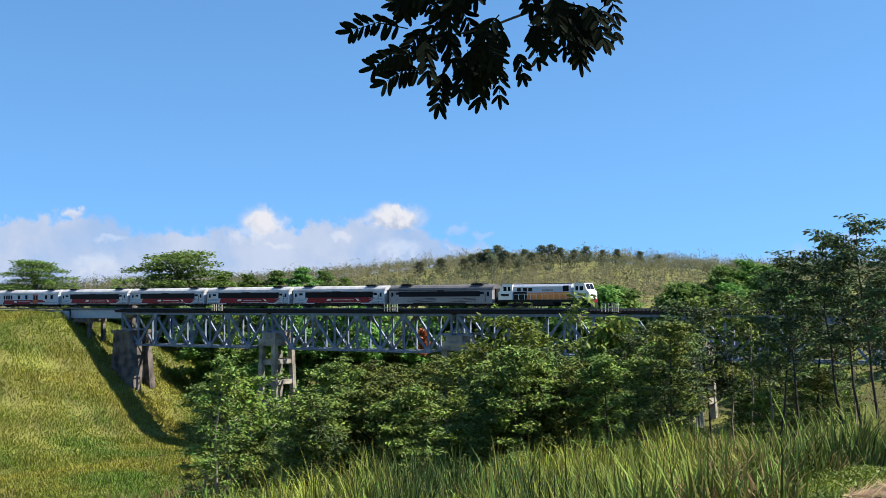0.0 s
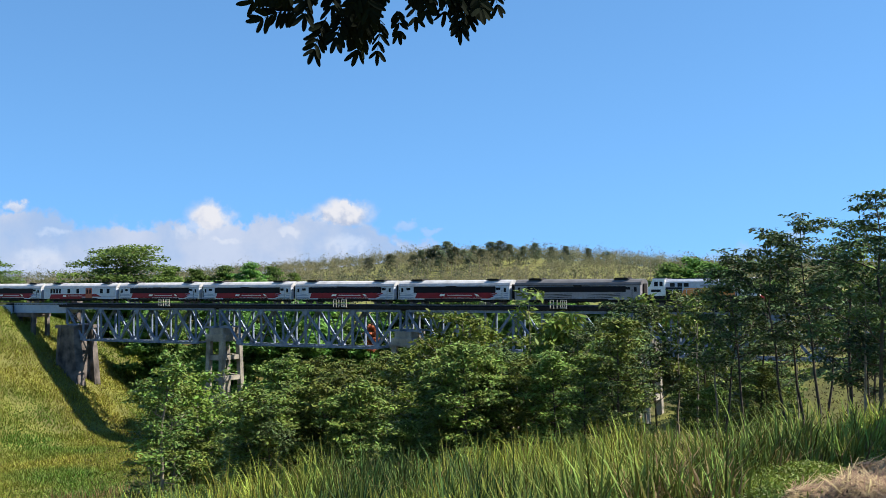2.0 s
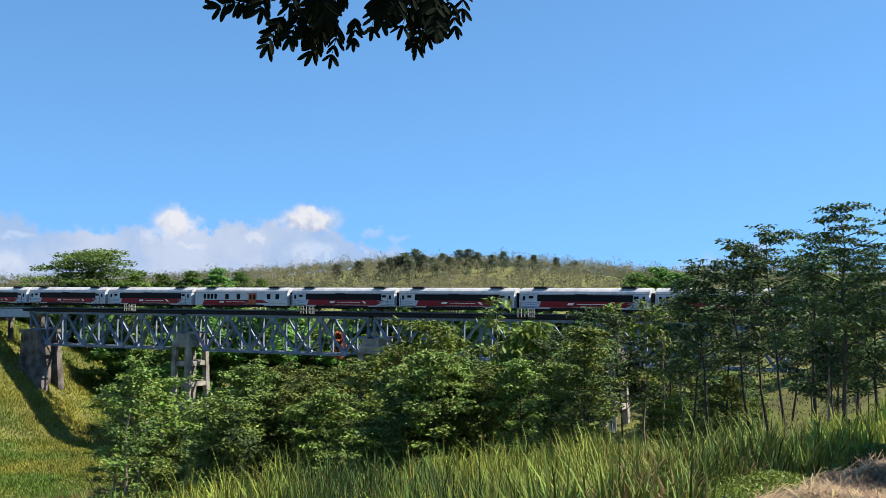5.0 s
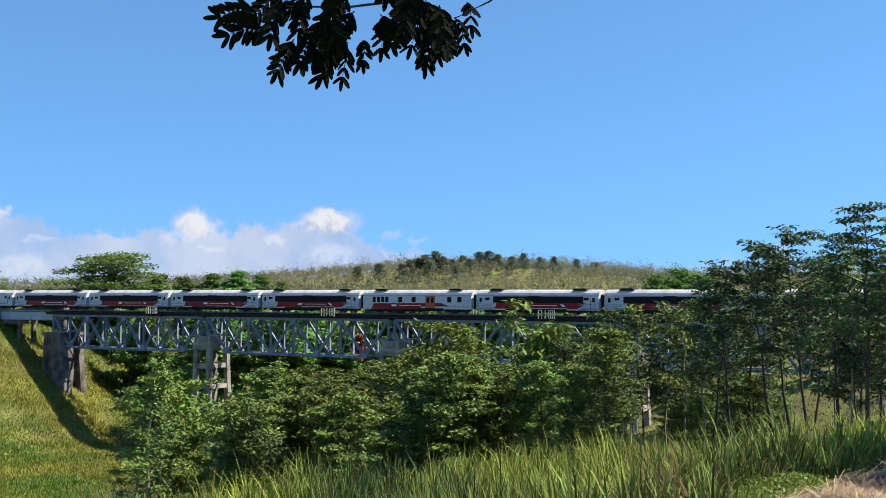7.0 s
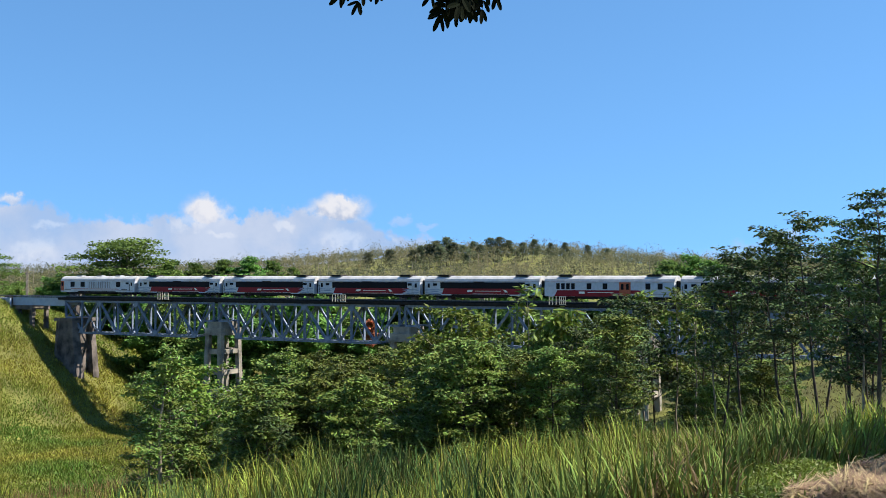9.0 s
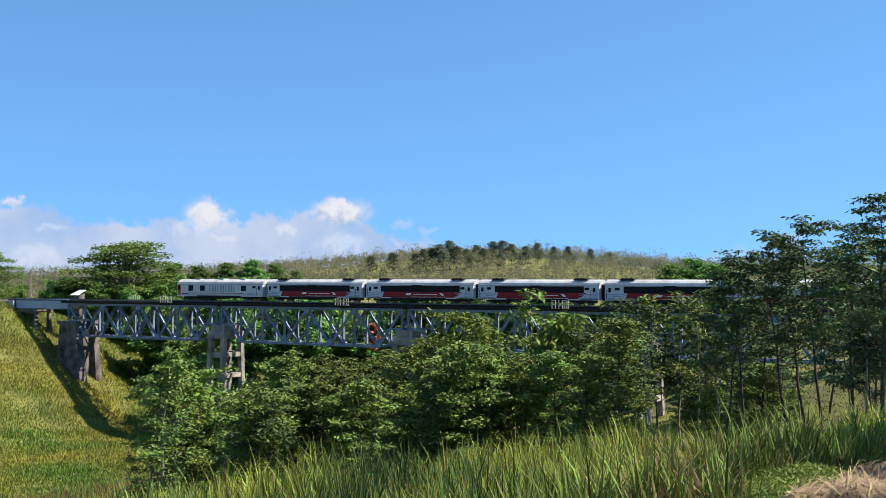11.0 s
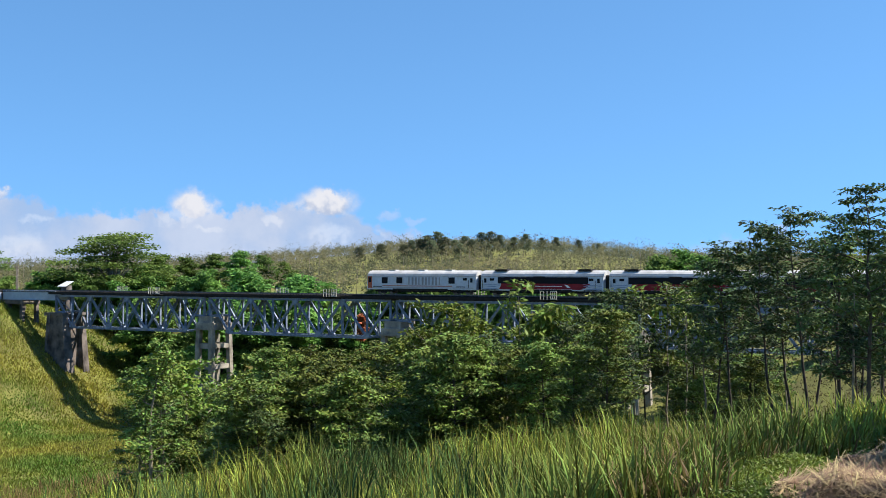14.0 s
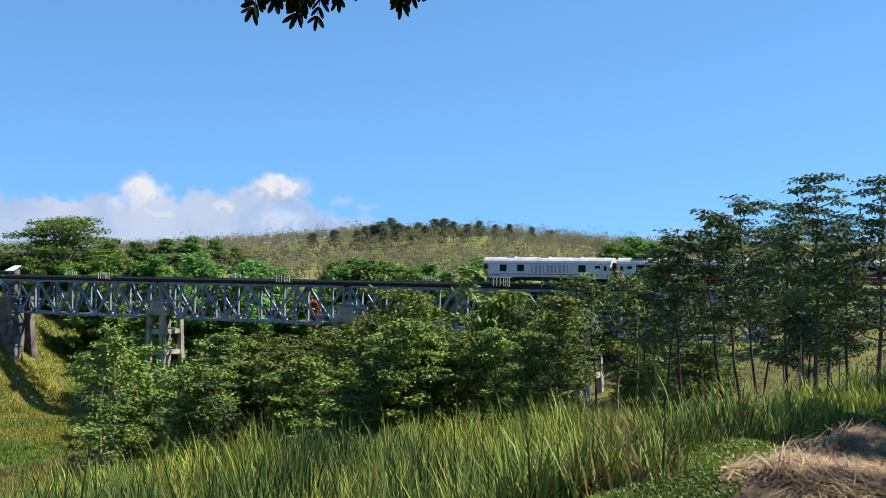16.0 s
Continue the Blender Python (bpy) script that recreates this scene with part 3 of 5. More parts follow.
def build_power_coach():
    c, a, e = coach_shell("generator_coach", "white generator coach with red stripe, louvres and orange end door", M_WHITE, M_ROOF)
    for x in (3.8, 6.6, 16.2):
        flank("window", M_GLASS, c, "", rect(x - 0.55, x + 0.55, 1.75, 2.72), 0.028)
    flank("end_door", M_DOORRED, c, "orange-red end door", rect(a + 0.12, a + 0.9, 1.0, 2.85), 0.03)
    flank("door_window", M_GLASS, c, "", rect(a + 0.25, a + 0.75, 1.9, 2.7), 0.045)
    for i in range(10):
        x = 8.3 + i * 0.62
        flank("louvre", M_GREY, c, "", rect(x, x + (0.32 if i % 3 else 0.2), 1.55, 2.72), 0.025)
    flank("red_stripe", M_DOORRED, c, "", rect(3.4, e - 4.2, 1.30, 1.42), 0.024)
    flank("lower_stripe", M_GREY, c, "", rect(a + 0.3, e - 0.4, 1.05, 1.12), 0.022)
    flank("lettering_bar", M_UNDER, c, "", rect(1.6, 3.3, 1.2, 1.32), 0.03)
    flank("lettering_bar", M_UNDER, c, "", rect(17.0, 18.6, 1.2, 1.32), 0.03)
    door_and_window(c, e - 0.75, -1, M_WHITE)
    for x in (4.0, 9.5, 14.5):
        part("roof_vent", Geo().box(x, x + 1.2, -0.5, 0.5, 3.76, 3.92), M_ROOF, c)
    part("coupling_hose", Geo().tube([(a - 0.3, 0.4, 1.0), (a - 0.45, 0.4, 0.7), (a - 0.3, 0.5, 0.5)], [0.05] * 3), M_UNDER, c)
    return c


def build_locomotive():
    c = thing("locomotive", "white and orange diesel locomotive with cabs at both ends", "locomotive", LINE @ pose(0, 0, RAIL))
    a, e = 0.5, 16.3
    part("underframe", Geo().box(a, e, -1.35, 1.35, 0.95, 1.35), M_UNDER, c)
    hood = [(-1.05, 1.35), (1.05, 1.35), (1.05, 3.35), (0.7, 3.72), (-0.7, 3.72), (-1.05, 3.35)]
    part("hood", Geo().extrude_x(hood, a + 2.6, e - 3.2), M_WHITE, c)
    flank("orange_flank", M_ORANGE, c, "", [(a + 4.9, 1.36), (e - 3.3, 1.36), (e - 3.3, 2.35), (e - 4.0, 2.5), (a + 5.3, 2.4)], 0.02, 1.05)
    part("hood_roof", Geo().box(a + 2.7, e - 3.2, -0.68, 0.68, 3.72, 3.80), M_UNDER, c)
    flank("engine_bay", M_UNDER, c, "dark open engine bay", rect(a + 2.62, a + 5.0, 1.36, 2.55), 0.015, 1.05)
    for x in (a + 3.6, a + 4.7, a + 5.6):
        flank("radiator_grille", M_UNDER, c, "", rect(x - 0.35, x + 0.35, 2.62, 3.15), 0.02, 1.05)
    flank("intake", M_GLASS, c, "", rect(e - 4.6, e - 3.6, 2.6, 3.45), 0.02, 1.05)
    flank("lettering_bar", M_GREY, c, "", rect(a + 7.6, a + 9.6, 2.65, 2.9), 0.012, 1.05)
    for x0, k in ((a + 0.1, 1), (e - 0.1, -1)):
        # cab with a sloping windscreen
        pts = [(x0, 1.35), (x0 + k * 2.5, 1.35), (x0 + k * 2.5, 3.75), (x0 + k * 0.75, 3.75), (x0 + k * 0.30, 2.75), (x0, 2.5)]
        part("cab", Geo().prism_y(pts if k > 0 else pts[::-1], -1.38, 1.38), M_TRIM, c, "white cab with sloping windscreen")
        part("cab_roof", Geo().box(min(x0 + k * 0.7, x0 + k * 2.6), max(x0 + k * 0.7, x0 + k * 2.6), -1.3, 1.3, 3.75, 3.84), M_GREY, c)
        wx = sorted((x0 + k * 0.95, x0 + k * 1.5))
        flank("cab_window", M_GLASS, c, "", rect(wx[0], wx[1], 2.7, 3.35), 0.02, 1.38)
        wx = sorted((x0 + k * 1.75, x0 + k * 2.2))
        flank("cab_window", M_GLASS, c, "", rect(wx[0], wx[1], 2.7, 3.35), 0.02, 1.38)
        for y in (-1.15, 0.1):
            g = Geo()
            p0, p1 = Vector((x0 + k * 0.32, 0, 2.85)), Vector((x0 + k * 0.66, 0, 3.6))
            off = Vector((-k * 0.03, 0, 0.02))
            g.add([p0 + off + Vector((0, y, 0)), p0 + off + Vector((0, y + 1.05, 0)), p1 + off + Vector((0, y + 1.05, 0)), p1 + off + Vector((0, y, 0)),
                   p0 + Vector((0, y, 0)), p0 + Vector((0, y + 1.05, 0)), p1 + Vector((0, y + 1.05, 0)), p1 + Vector((0, y, 0))],
                  [(0, 1, 2, 3), (7, 6, 5, 4), (0, 4, 5, 1), (1, 5, 6, 2), (2, 6, 7, 3), (3, 7, 4, 0)])
            part("windscreen", g, M_GLASS, c)
        flank("lettering_bar", M_UNDER, c, "", rect(min(x0 + k * 0.5, x0 + k * 1.9), max(x0 + k * 0.5, x0 + k * 1.9), 1.9, 2.25), 0.012, 1.38)
        part("headlight", Geo().tube([(x0 + k * 0.2, -0.5, 2.25), (x0 - k * 0.06, -0.5, 2.25)], [0.16, 0.16], 10), M_TRIM, c)
        part("headlight", Geo().tube([(x0 + k * 0.2, 0.5, 2.25), (x0 - k * 0.06, 0.5, 2.25)], [0.16, 0.16], 10), M_TRIM, c)
        part("buffer_beam", Geo().box(min(x0 - k * 0.12, x0 + k * 0.1), max(x0 - k * 0.12, x0 + k * 0.1), -1.3, 1.3, 0.95, 1.4), M_RED, c, "dark red buffer beam")
        part("snow_plough", Geo().prism_y([(x0 - k * 0.1, 0.95), (x0 + k * 0.3, 0.95), (x0, 0.3), (x0 - k * 0.3, 0.3)], -1.2, 1.2), M_UNDER, c)
    for i in range(11):
        x = a + 2.7 + i * 1.02
        for y in (-1.36, 1.31):
            part("handrail_post", Geo().box(x - 0.025, x + 0.025, y, y + 0.05, 1.35, 2.2), M_TRIM, c)
    for y in (-1.36, 1.31):
        part("handrail", Geo().box(a + 2.6, e - 2.9, y, y + 0.05, 2.17, 2.22), M_TRIM, c)
    part("fuel_tank", Geo().extrude_x([(-1.2, 0.35), (1.2, 0.35), (1.35, 0.6), (1.35, 0.95), (-1.35, 0.95), (-1.35, 0.6)], 6.6, 10.2), M_UNDER, c)
    bogie(c, 3.4)
    bogie(c, 13.3)
    return c


red = build_red_coach()
coaches = [(build_power_coach(), -5), (red, -4)]
coaches += [(copy_thing(red, red.matrix_basis), k) for k in (-3, -2, -1, 1, 2, 3, 4)]
coaches += [(build_dining_coach(), 0), (build_grey_coach(), 5), (build_locomotive(), 6)]


# ---- trees ----
def along(px, d):
    """A spot d metres ahead, by its bearing on a picture 1568 wide seen straight ahead."""
    return (px - 784) / 2042 * d, d


TALLNESS = {}


def crown_tree(seed, height, radius, start, limbs, per_clump, leaf, wide, mat, bark, clump=0.9, droop=0.35, name="tree",
               label="", flat=0.5, thick=0.10, lean=0.4, tier=0.42):
    """A tapered trunk, limbs that fork, and leaves in uneven clumps along the limbs; parts: trunk, limb, crown."""
    rng = np.random.default_rng(seed)
    t = thing(name, label, "tree")
    n = 7
    bend = rng.normal(0, lean, (n, 2)).cumsum(0) * 0.22
    bend -= bend[0]
    trunk = [(bend[i, 0], bend[i, 1], height * 0.97 * i / (n - 1) - (0.8 if i == 0 else 0)) for i in range(n)]
    part("trunk", Geo().tube(trunk, [thick * (1 - 0.86 * i / (n - 1)) * (1.35 if i == 0 else 1) for i in range(n)], 7), bark, t, smooth=True)
    centres, wood = [], Geo()
    for k in range(limbs):
        f = start + (1 - start) * (k + rng.uniform(0, 1)) / limbs
        i = min(int(f * (n - 1)), n - 2)
        p = np.array(trunk[i]) + (np.array(trunk[i + 1]) - np.array(trunk[i])) * (f * (n - 1) - i)
        p[2] = max(p[2], 0.3)
        az = k * 2.4 + rng.uniform(-0.5, 0.5)
        g = (f - start) / (1 - start)
        reach = radius * (0.45 + 0.75 * math.sin(math.pi * min(1, 0.18 + 0.82 * g) ** 0.9)) * rng.uniform(0.6, 1.2) * (1 - 0.35 * g)
        rise = reach * rng.uniform(0.25, 0.75)
        q = p + np.array([math.cos(az) * reach, math.sin(az) * reach, rise])
        mid = (p + q) / 2 + np.array([0, 0, -0.08 * reach]) + rng.normal(0, 0.08, 3)
        wood.tube([p, mid, q], [thick * 0.38 * (1 - 0.6 * g), thick * 0.24, 0.012], 5)
        for j, u in enumerate((0.5, 0.75, 1.0)):
            c = p + (q - p) * u + rng.normal(0, 0.22 * radius * 0.4, 3)
            centres.append((c, clump * rng.uniform(0.6, 1.25) * (0.75 + 0.3 * u)))
            if j:
                side = c + rng.normal(0, 0.35 * radius * 0.5, 3) * (1, 1, 0.5)
                wood.tube([mid, side], [thick * 0.12, 0.008], 4)
                centres.append((side, clump * rng.uniform(0.4, 0.9)))
    centres.append((np.array(trunk[-1]), clump * 0.8))
    part("limb", wood, bark, t, smooth=True)
    pts = []
    for c, r in centres:
        m = max(4, int(per_clump * r * r))
        d = rng.normal(size=(m, 3))
        d /= np.linalg.norm(d, axis=1)[:, None]
        pts.append(c + d * (r * rng.uniform(0.25, 1.0, m) ** 0.6)[:, None] * (1, 1, tier))
    q = leaves(rng, np.concatenate(pts), leaf, wide, droop, flat)
    TALLNESS[t.name] = float(np.percentile(q[:, :, 2], 99.6))
    part("crown", quads_mesh("crown", mat, q), mat, t)
    return t


def flat_tree(seed, height, radius, mat, name="umbrella_tree", label=""):
    """A spreading tree whose foliage lies in thin level tiers."""
    rng = np.random.default_rng(seed)
    t = thing(name, label, "tree")
    part("trunk", Geo().tube([(0, 0, -1), (0.2, 0.1, height * 0.35), (0.1, 0.2, height * 0.6), (0.3, 0, height * 0.9)], [0.35, 0.26, 0.2, 0.06], 7), M_PALEBARK, t)
    wood, pts = Geo(), []
    for k in range(44):
        az, g = k * 2.4 + rng.uniform(-0.4, 0.4), (k % 11) / 10
        z = height * (0.36 + 0.62 * g) + rng.normal(0, 0.2)
        reach = radius * rng.uniform(0.35, 1.0) * (1.0 - 0.62 * g)
        c = np.array([math.cos(az) * reach, math.sin(az) * reach, z])
        wood.tube([(0.1, 0.1, height * (0.25 + 0.3 * g)), (c[0] * 0.55, c[1] * 0.55, z - 0.9), tuple(c)], [0.12, 0.08, 0.02], 5)
        m = 420
        a, r = rng.uniform(0, 2 * math.pi, m), rng.uniform(0, 1, m) ** 0.5 * radius * rng.uniform(0.26, 0.42)
        pts.append(c + np.stack([np.cos(a) * r, np.sin(a) * r, rng.normal(0, 0.16, m) - 0.06 * r * r / 2], 1))
    part("limb", wood, M_PALEBARK, t)
    q = leaves(rng, np.concatenate(pts), 0.38, 0.2, 0.05, 0.88)
    TALLNESS[t.name] = float(np.percentile(q[:, :, 2], 99.6))
    part("crown", quads_mesh("crown", mat, q), mat, t)
    return t


def plant(model, x, y, height, turn, used, group):
    """Stands a tree of that height on the ground: the model itself the first time, then copies."""
    k = height / TALLNESS[model.name]
    m = Matrix.Translation((x, y, ground_at(x, y))) @ pose(0, 0, 0, 0, 0, turn)
    if model.name not in used:
        used.add(model.name)
        model.matrix_basis = m @ Matrix.Diagonal((k, k, k, 1))
        return tagged(model, group=group)
    k /= model.scale[0]
    return tagged(copy_thing(model, m @ Matrix.Diagonal((k, k, k, 1))), group=group)


rng = np.random.default_rng(11)
TALL = "slender broadleaf tree with dark green foliage on the slope"
VALE = "dense green broadleaf tree growing in the valley below the bridge"
PALE = "yellow-green broadleaf tree in the valley below the bridge"
DROOP = "bright green tree with large drooping leaves near the bridge"
FAR = "green tree beyond the railway bridge"

# models, each eight metres high; each stands in the scene itself too
M1 = crown_tree(1, 8, 1.6, 0.38, 26, 190, 0.23, 0.10, M_LEAF, M_BARK, 0.60, label=VALE, name="valley_tree", flat=0.72, tier=0.26)
M2 = crown_tree(2, 8, 1.4, 0.34, 26, 190, 0.23, 0.095, M_LEAF, M_BARK, 0.58, label=VALE, name="valley_tree", flat=0.72, tier=0.24)
M3 = crown_tree(3, 8, 1.7, 0.35, 22, 75, 0.48, 0.15, M_LEAFLIGHT, M_BARK, 0.62, droop=0.8, label=DROOP, name="drooping_tree")
M4 = crown_tree(4, 8, 1.35, 0.42, 18, 195, 0.19, 0.080, M_LEAFDARK, M_BARK, 0.51, label=TALL, name="slender_tree", thick=0.062, flat=0.78, tier=0.20, lean=0.6)
M5 = crown_tree(5, 8, 1.45, 0.24, 24, 210, 0.20, 0.086, M_LEAFDARK, M_BARK, 0.52, droop=0.35, label=TALL, name="slope_tree", thick=0.085, flat=0.75, tier=0.23)
M6 = crown_tree(6, 8, 1.7, 0.20, 22, 150, 0.24, 0.105, M_LEAFLIGHT, M_PALEBARK, 0.60, label=PALE, name="pale_tree", flat=0.65, tier=0.30)
M9 = crown_tree(9, 8, 1.05, 0.22, 24, 240, 0.19, 0.08, M_LEAF, M_PALEBARK, 0.46, label=VALE, name="narrow_tree", flat=0.7, tier=0.28)
M7 = crown_tree(7, 8, 0.9, 0.45, 10, 90, 0.28, 0.11, M_LEAF, M_PALEBARK, 0.42, label="thin young tree with sparse foliage", name="young_tree", thick=0.06)
M8 = crown_tree(8, 8, 2.8, 0.15, 24, 110, 0.42, 0.26, M_LEAFFAR, M_BARK, 0.95, label=FAR, name="far_tree", flat=0.6)
M10 = crown_tree(10, 8, 2.0, 0.15, 22, 60, 0.40, 0.22, M_CREST, M_BARK, 0.80, label="dark rounded tree on the crest of the hill", name="crest_tree", flat=0.4, tier=0.42)
U1 = flat_tree(21, 11, 7.2, M_LEAFFAR, label="broad umbrella-shaped tree with level tiers beyond the railway")
F1 = crown_tree(22, 8, 0.45, 0.72, 9, 160, 0.3, 0.2, M_FLAME, M_BARK, 0.42, label="small tree covered in orange-red flowers", name="flame_tree")


def stand(model, px, d, top, used, group, turn=None):
    """One tree by bearing, distance and the height its top reaches against the horizon line."""
    x, y = along(px, d)
    z = 1.6 - (top - 492) / 2042 * d
    h = max(2.5, z - ground_at(x, y))
    turn = rng.uniform(0, 360) if turn is None else turn
    plant(model, x, y, h, turn, used, group)


used = set()
SLOPE = "trees on the near slope"
# the trees that stand out: bearing, distance, top
for px, d, top in ((1556, 46, 336), (1612, 50, 418), (1500, 52, 392), (1672, 46, 338), (1580, 58, 430)):
    stand(M5, px, d, top, used, SLOPE)
for px, d, top in ((1372, 58, 400), (1440, 56, 376), (1310, 60, 438), (1405, 66, 420), (1340, 70, 450), (1470, 62, 430), (1285, 66, 470), (1085, 84, 522), (1246, 80, 508), (1160, 80, 532), (1045, 76, 565), (1076, 72, 548), (1094, 76, 560)):
    stand(M4, px, d, top, used, SLOPE)
for px, d, top in ((990, 72, 548), (960, 84, 585)):
    stand(M3, px, d, top, used, SLOPE)
for px, d, top in ((820, 82, 545), (865, 88, 575), (345, 104, 646), (450, 118, 668), (775, 92, 590)):
    stand(M6, px, d, top, used, SLOPE)
for px, d, top in ((935, 74, 504), (1132, 84, 514), (1202, 82, 508), (1235, 74, 520), (1260, 66, 500), (1525, 50, 420)):
    stand(M7, px, d, top, used, SLOPE)
for px, d, top in ((500, 110, 618), (560, 116, 622), (610, 108, 628), (680, 112, 616), (735, 100, 600)):
    stand(M1, px, d, top, used, SLOPE)

for px, d, top in ((284, 96, 612), (268, 104, 660), (306, 100, 650), (372, 108, 698), (396, 112, 690), (416, 106, 694)):
    stand(M9, px, d, top, used, SLOPE)

LIMIT_X = (150, 200, 340, 362, 430, 470, 700, 740, 770, 900, 950, 1050, 1130, 1280, 1320, 1700)
LIMIT_Y = (760, 665, 650, 700, 695, 630, 628, 612, 585, 580, 585, 570, 530, 525, 500, 430)
models = (M1, M2, M2, M1, M2, M6, M4)
filled = 0
while filled < 170:
    px = rng.uniform(282, 1680)
    d = rng.uniform(62, 128) if px < 1000 else rng.uniform(52, 118)
    if px < 420:
        d = rng.uniform(95, 140)
    if px > 1240 and rng.uniform() < 0.8:
        continue
    if 1092 < px < 1232 and d < 150:
        continue
    top = np.interp(px, LIMIT_X, LIMIT_Y) + abs(rng.normal(0, 60)) + 6
    x, y = along(px, d)
    h = 1.6 - (top - 492) / 2042 * d - ground_at(x, y)
    if h < 2.5:
        continue
    h = min(h, 11)
    m = models[int(rng.integers(len(models)))] if px < 1000 else (M4, M2, M2, M4)[int(rng.integers(4))] if px < 1250 else (M4, M7, M5, M4)[int(rng.integers(4))]
    plant(m, x, y, h, rng.uniform(0, 360), used, SLOPE)
    filled += 1

# low dark growth that closes the view between the trunks
for k in range(46):
    px, d = rng.uniform(1010, 1400), rng.uniform(66, 125)
    x, y = along(px, d)
    top = np.interp(px, (1010, 1200, 1700), (650, 640, 610)) + rng.uniform(0, 50)
    if 1118 < px < 1205:
        continue
    stand((M2, M4, M1)[k % 3], px, d, top, used, SLOPE)

# trees added out of view on the right, to shade the straw and grass
for x, y, h in ((6.9, 6.6, 5.2), (6.9, 7.9, 5.2), (7.7, 8.9, 5.8), (8.6, 9.9, 5.4), (9.6, 12.2, 7.0), (9.9, 13.4, 7.6), (11.0, 14.6, 7.6), (10.9, 16.5, 8.5), (13.8, 21.0, 10.0)):
    plant(M5, x, y, h, 40 * x, used, SLOPE)

# beyond the bridge
BEYOND = "trees beyond the bridge"
stand(U1, 215, 272, 424, used, BEYOND, 30)
stand(U1, -40, 262, 436, used, BEYOND, 200)
for px, d, top in ((120, 275, 486), (300, 285, 462), (345, 290, 466), (395, 295, 460), (440, 290, 455), (480, 300, 462), (265, 280, 480), (90, 270, 492),
                   (1180, 215, 462), (1225, 220, 452), (1265, 210, 462), (520, 310, 474), (30, 280, 500), (380, 262, 488), (460, 268, 484)):
    stand(M8, px, d, top, used, BEYOND)
for k in range(150):
    px = rng.uniform(100, 1600)
    line_d = 181.6 / (1 + 0.605 * (px - 784) / 2042)
    d = line_d + rng.uniform(9, 75)
    top = rng.uniform(515, 600) if d < line_d + 30 else rng.uniform(488, 530)
    if (618 < px < 694 and d < 204) or (px < 238 and d < line_d + 24):
        continue
    stand((M8, M8, M1)[k % 3], px, d, top, used, BEYOND)
stand(F1, 656, 197, 566, used, "")


def hill_woods():
    """The far wooded hillside: a great many small dry-leaved trees."""
    r = np.random.default_rng(5)
    n = 8200
    px, d = r.uniform(-260, 1850, n), 250 + 480 * r.uniform(0, 1, n) ** 0.75
    x, y = (px - 784) / 2042 * d, d
    o = -(BACK[1][0] * x + BACK[1][1] * y + BACK[1][3])
    keep = o < -60
    x, y = x[keep], y[keep]
    z = ground_height(x, y)
    h = r.uniform(3.2, 8.0, len(x)) * (1 + 0.18 * wave(x, y, 0.03, 2.0)) * np.where(r.uniform(0, 1, len(x)) < 0.06, 1.5, 1.0)
    trunks = Geo()
    pts = []
    m = 40
    for i in range(len(x)):
        a = r.normal(size=(m, 3))
        a *= (r.uniform(0.2, 1, m) ** 0.4 / np.linalg.norm(a, axis=1))[:, None] * np.array((0.30, 0.30, 0.36)) * h[i] * r.uniform(0.75, 1.1)
        a[:, 2] += h[i] * 0.62
        pts.append(a + (x[i], y[i], z[i]))
        if i % 3 == 0:
            trunks.tube([(x[i], y[i], z[i] - 0.5), (x[i] + r.normal(0, 0.2), y[i], z[i] + h[i] * 0.8)], [0.13, 0.05], 3)
    woods = thing("hill_woods", "dry yellow-green woodland covering the far hillside", "woods", kind="stuff")
    tagged(part("foliage", quads_mesh("foliage", M_HILLLEAF, leaves(r, np.concatenate(pts), 0.66, 0.48, 0.1, 0.4)), M_HILLLEAF, woods), kind="stuff")
    tagged(part("stems", trunks, M_PALEBARK, woods), kind="stuff")


hill_woods()
for px, d, top in ((730, 470, 440), (744, 478, 436), (760, 480, 430), (772, 478, 424), (790, 482, 419), (803, 480, 427), (838, 490, 428), (868, 495, 422),
                   (884, 495, 419), (900, 492, 425), (946, 500, 422), (820, 485, 431), (925, 498, 428), (780, 470, 436), (850, 480, 434), (1000, 500, 430),
                   (975, 505, 428), (1040, 500, 434), (830, 460, 442), (880, 466, 440), (915, 470, 441), (1075, 500, 438), (690, 480, 442), (652, 480, 446)):
    stand(M10, px, d, top + rng.uniform(-2, 3), used, "dark trees on the hill crest")


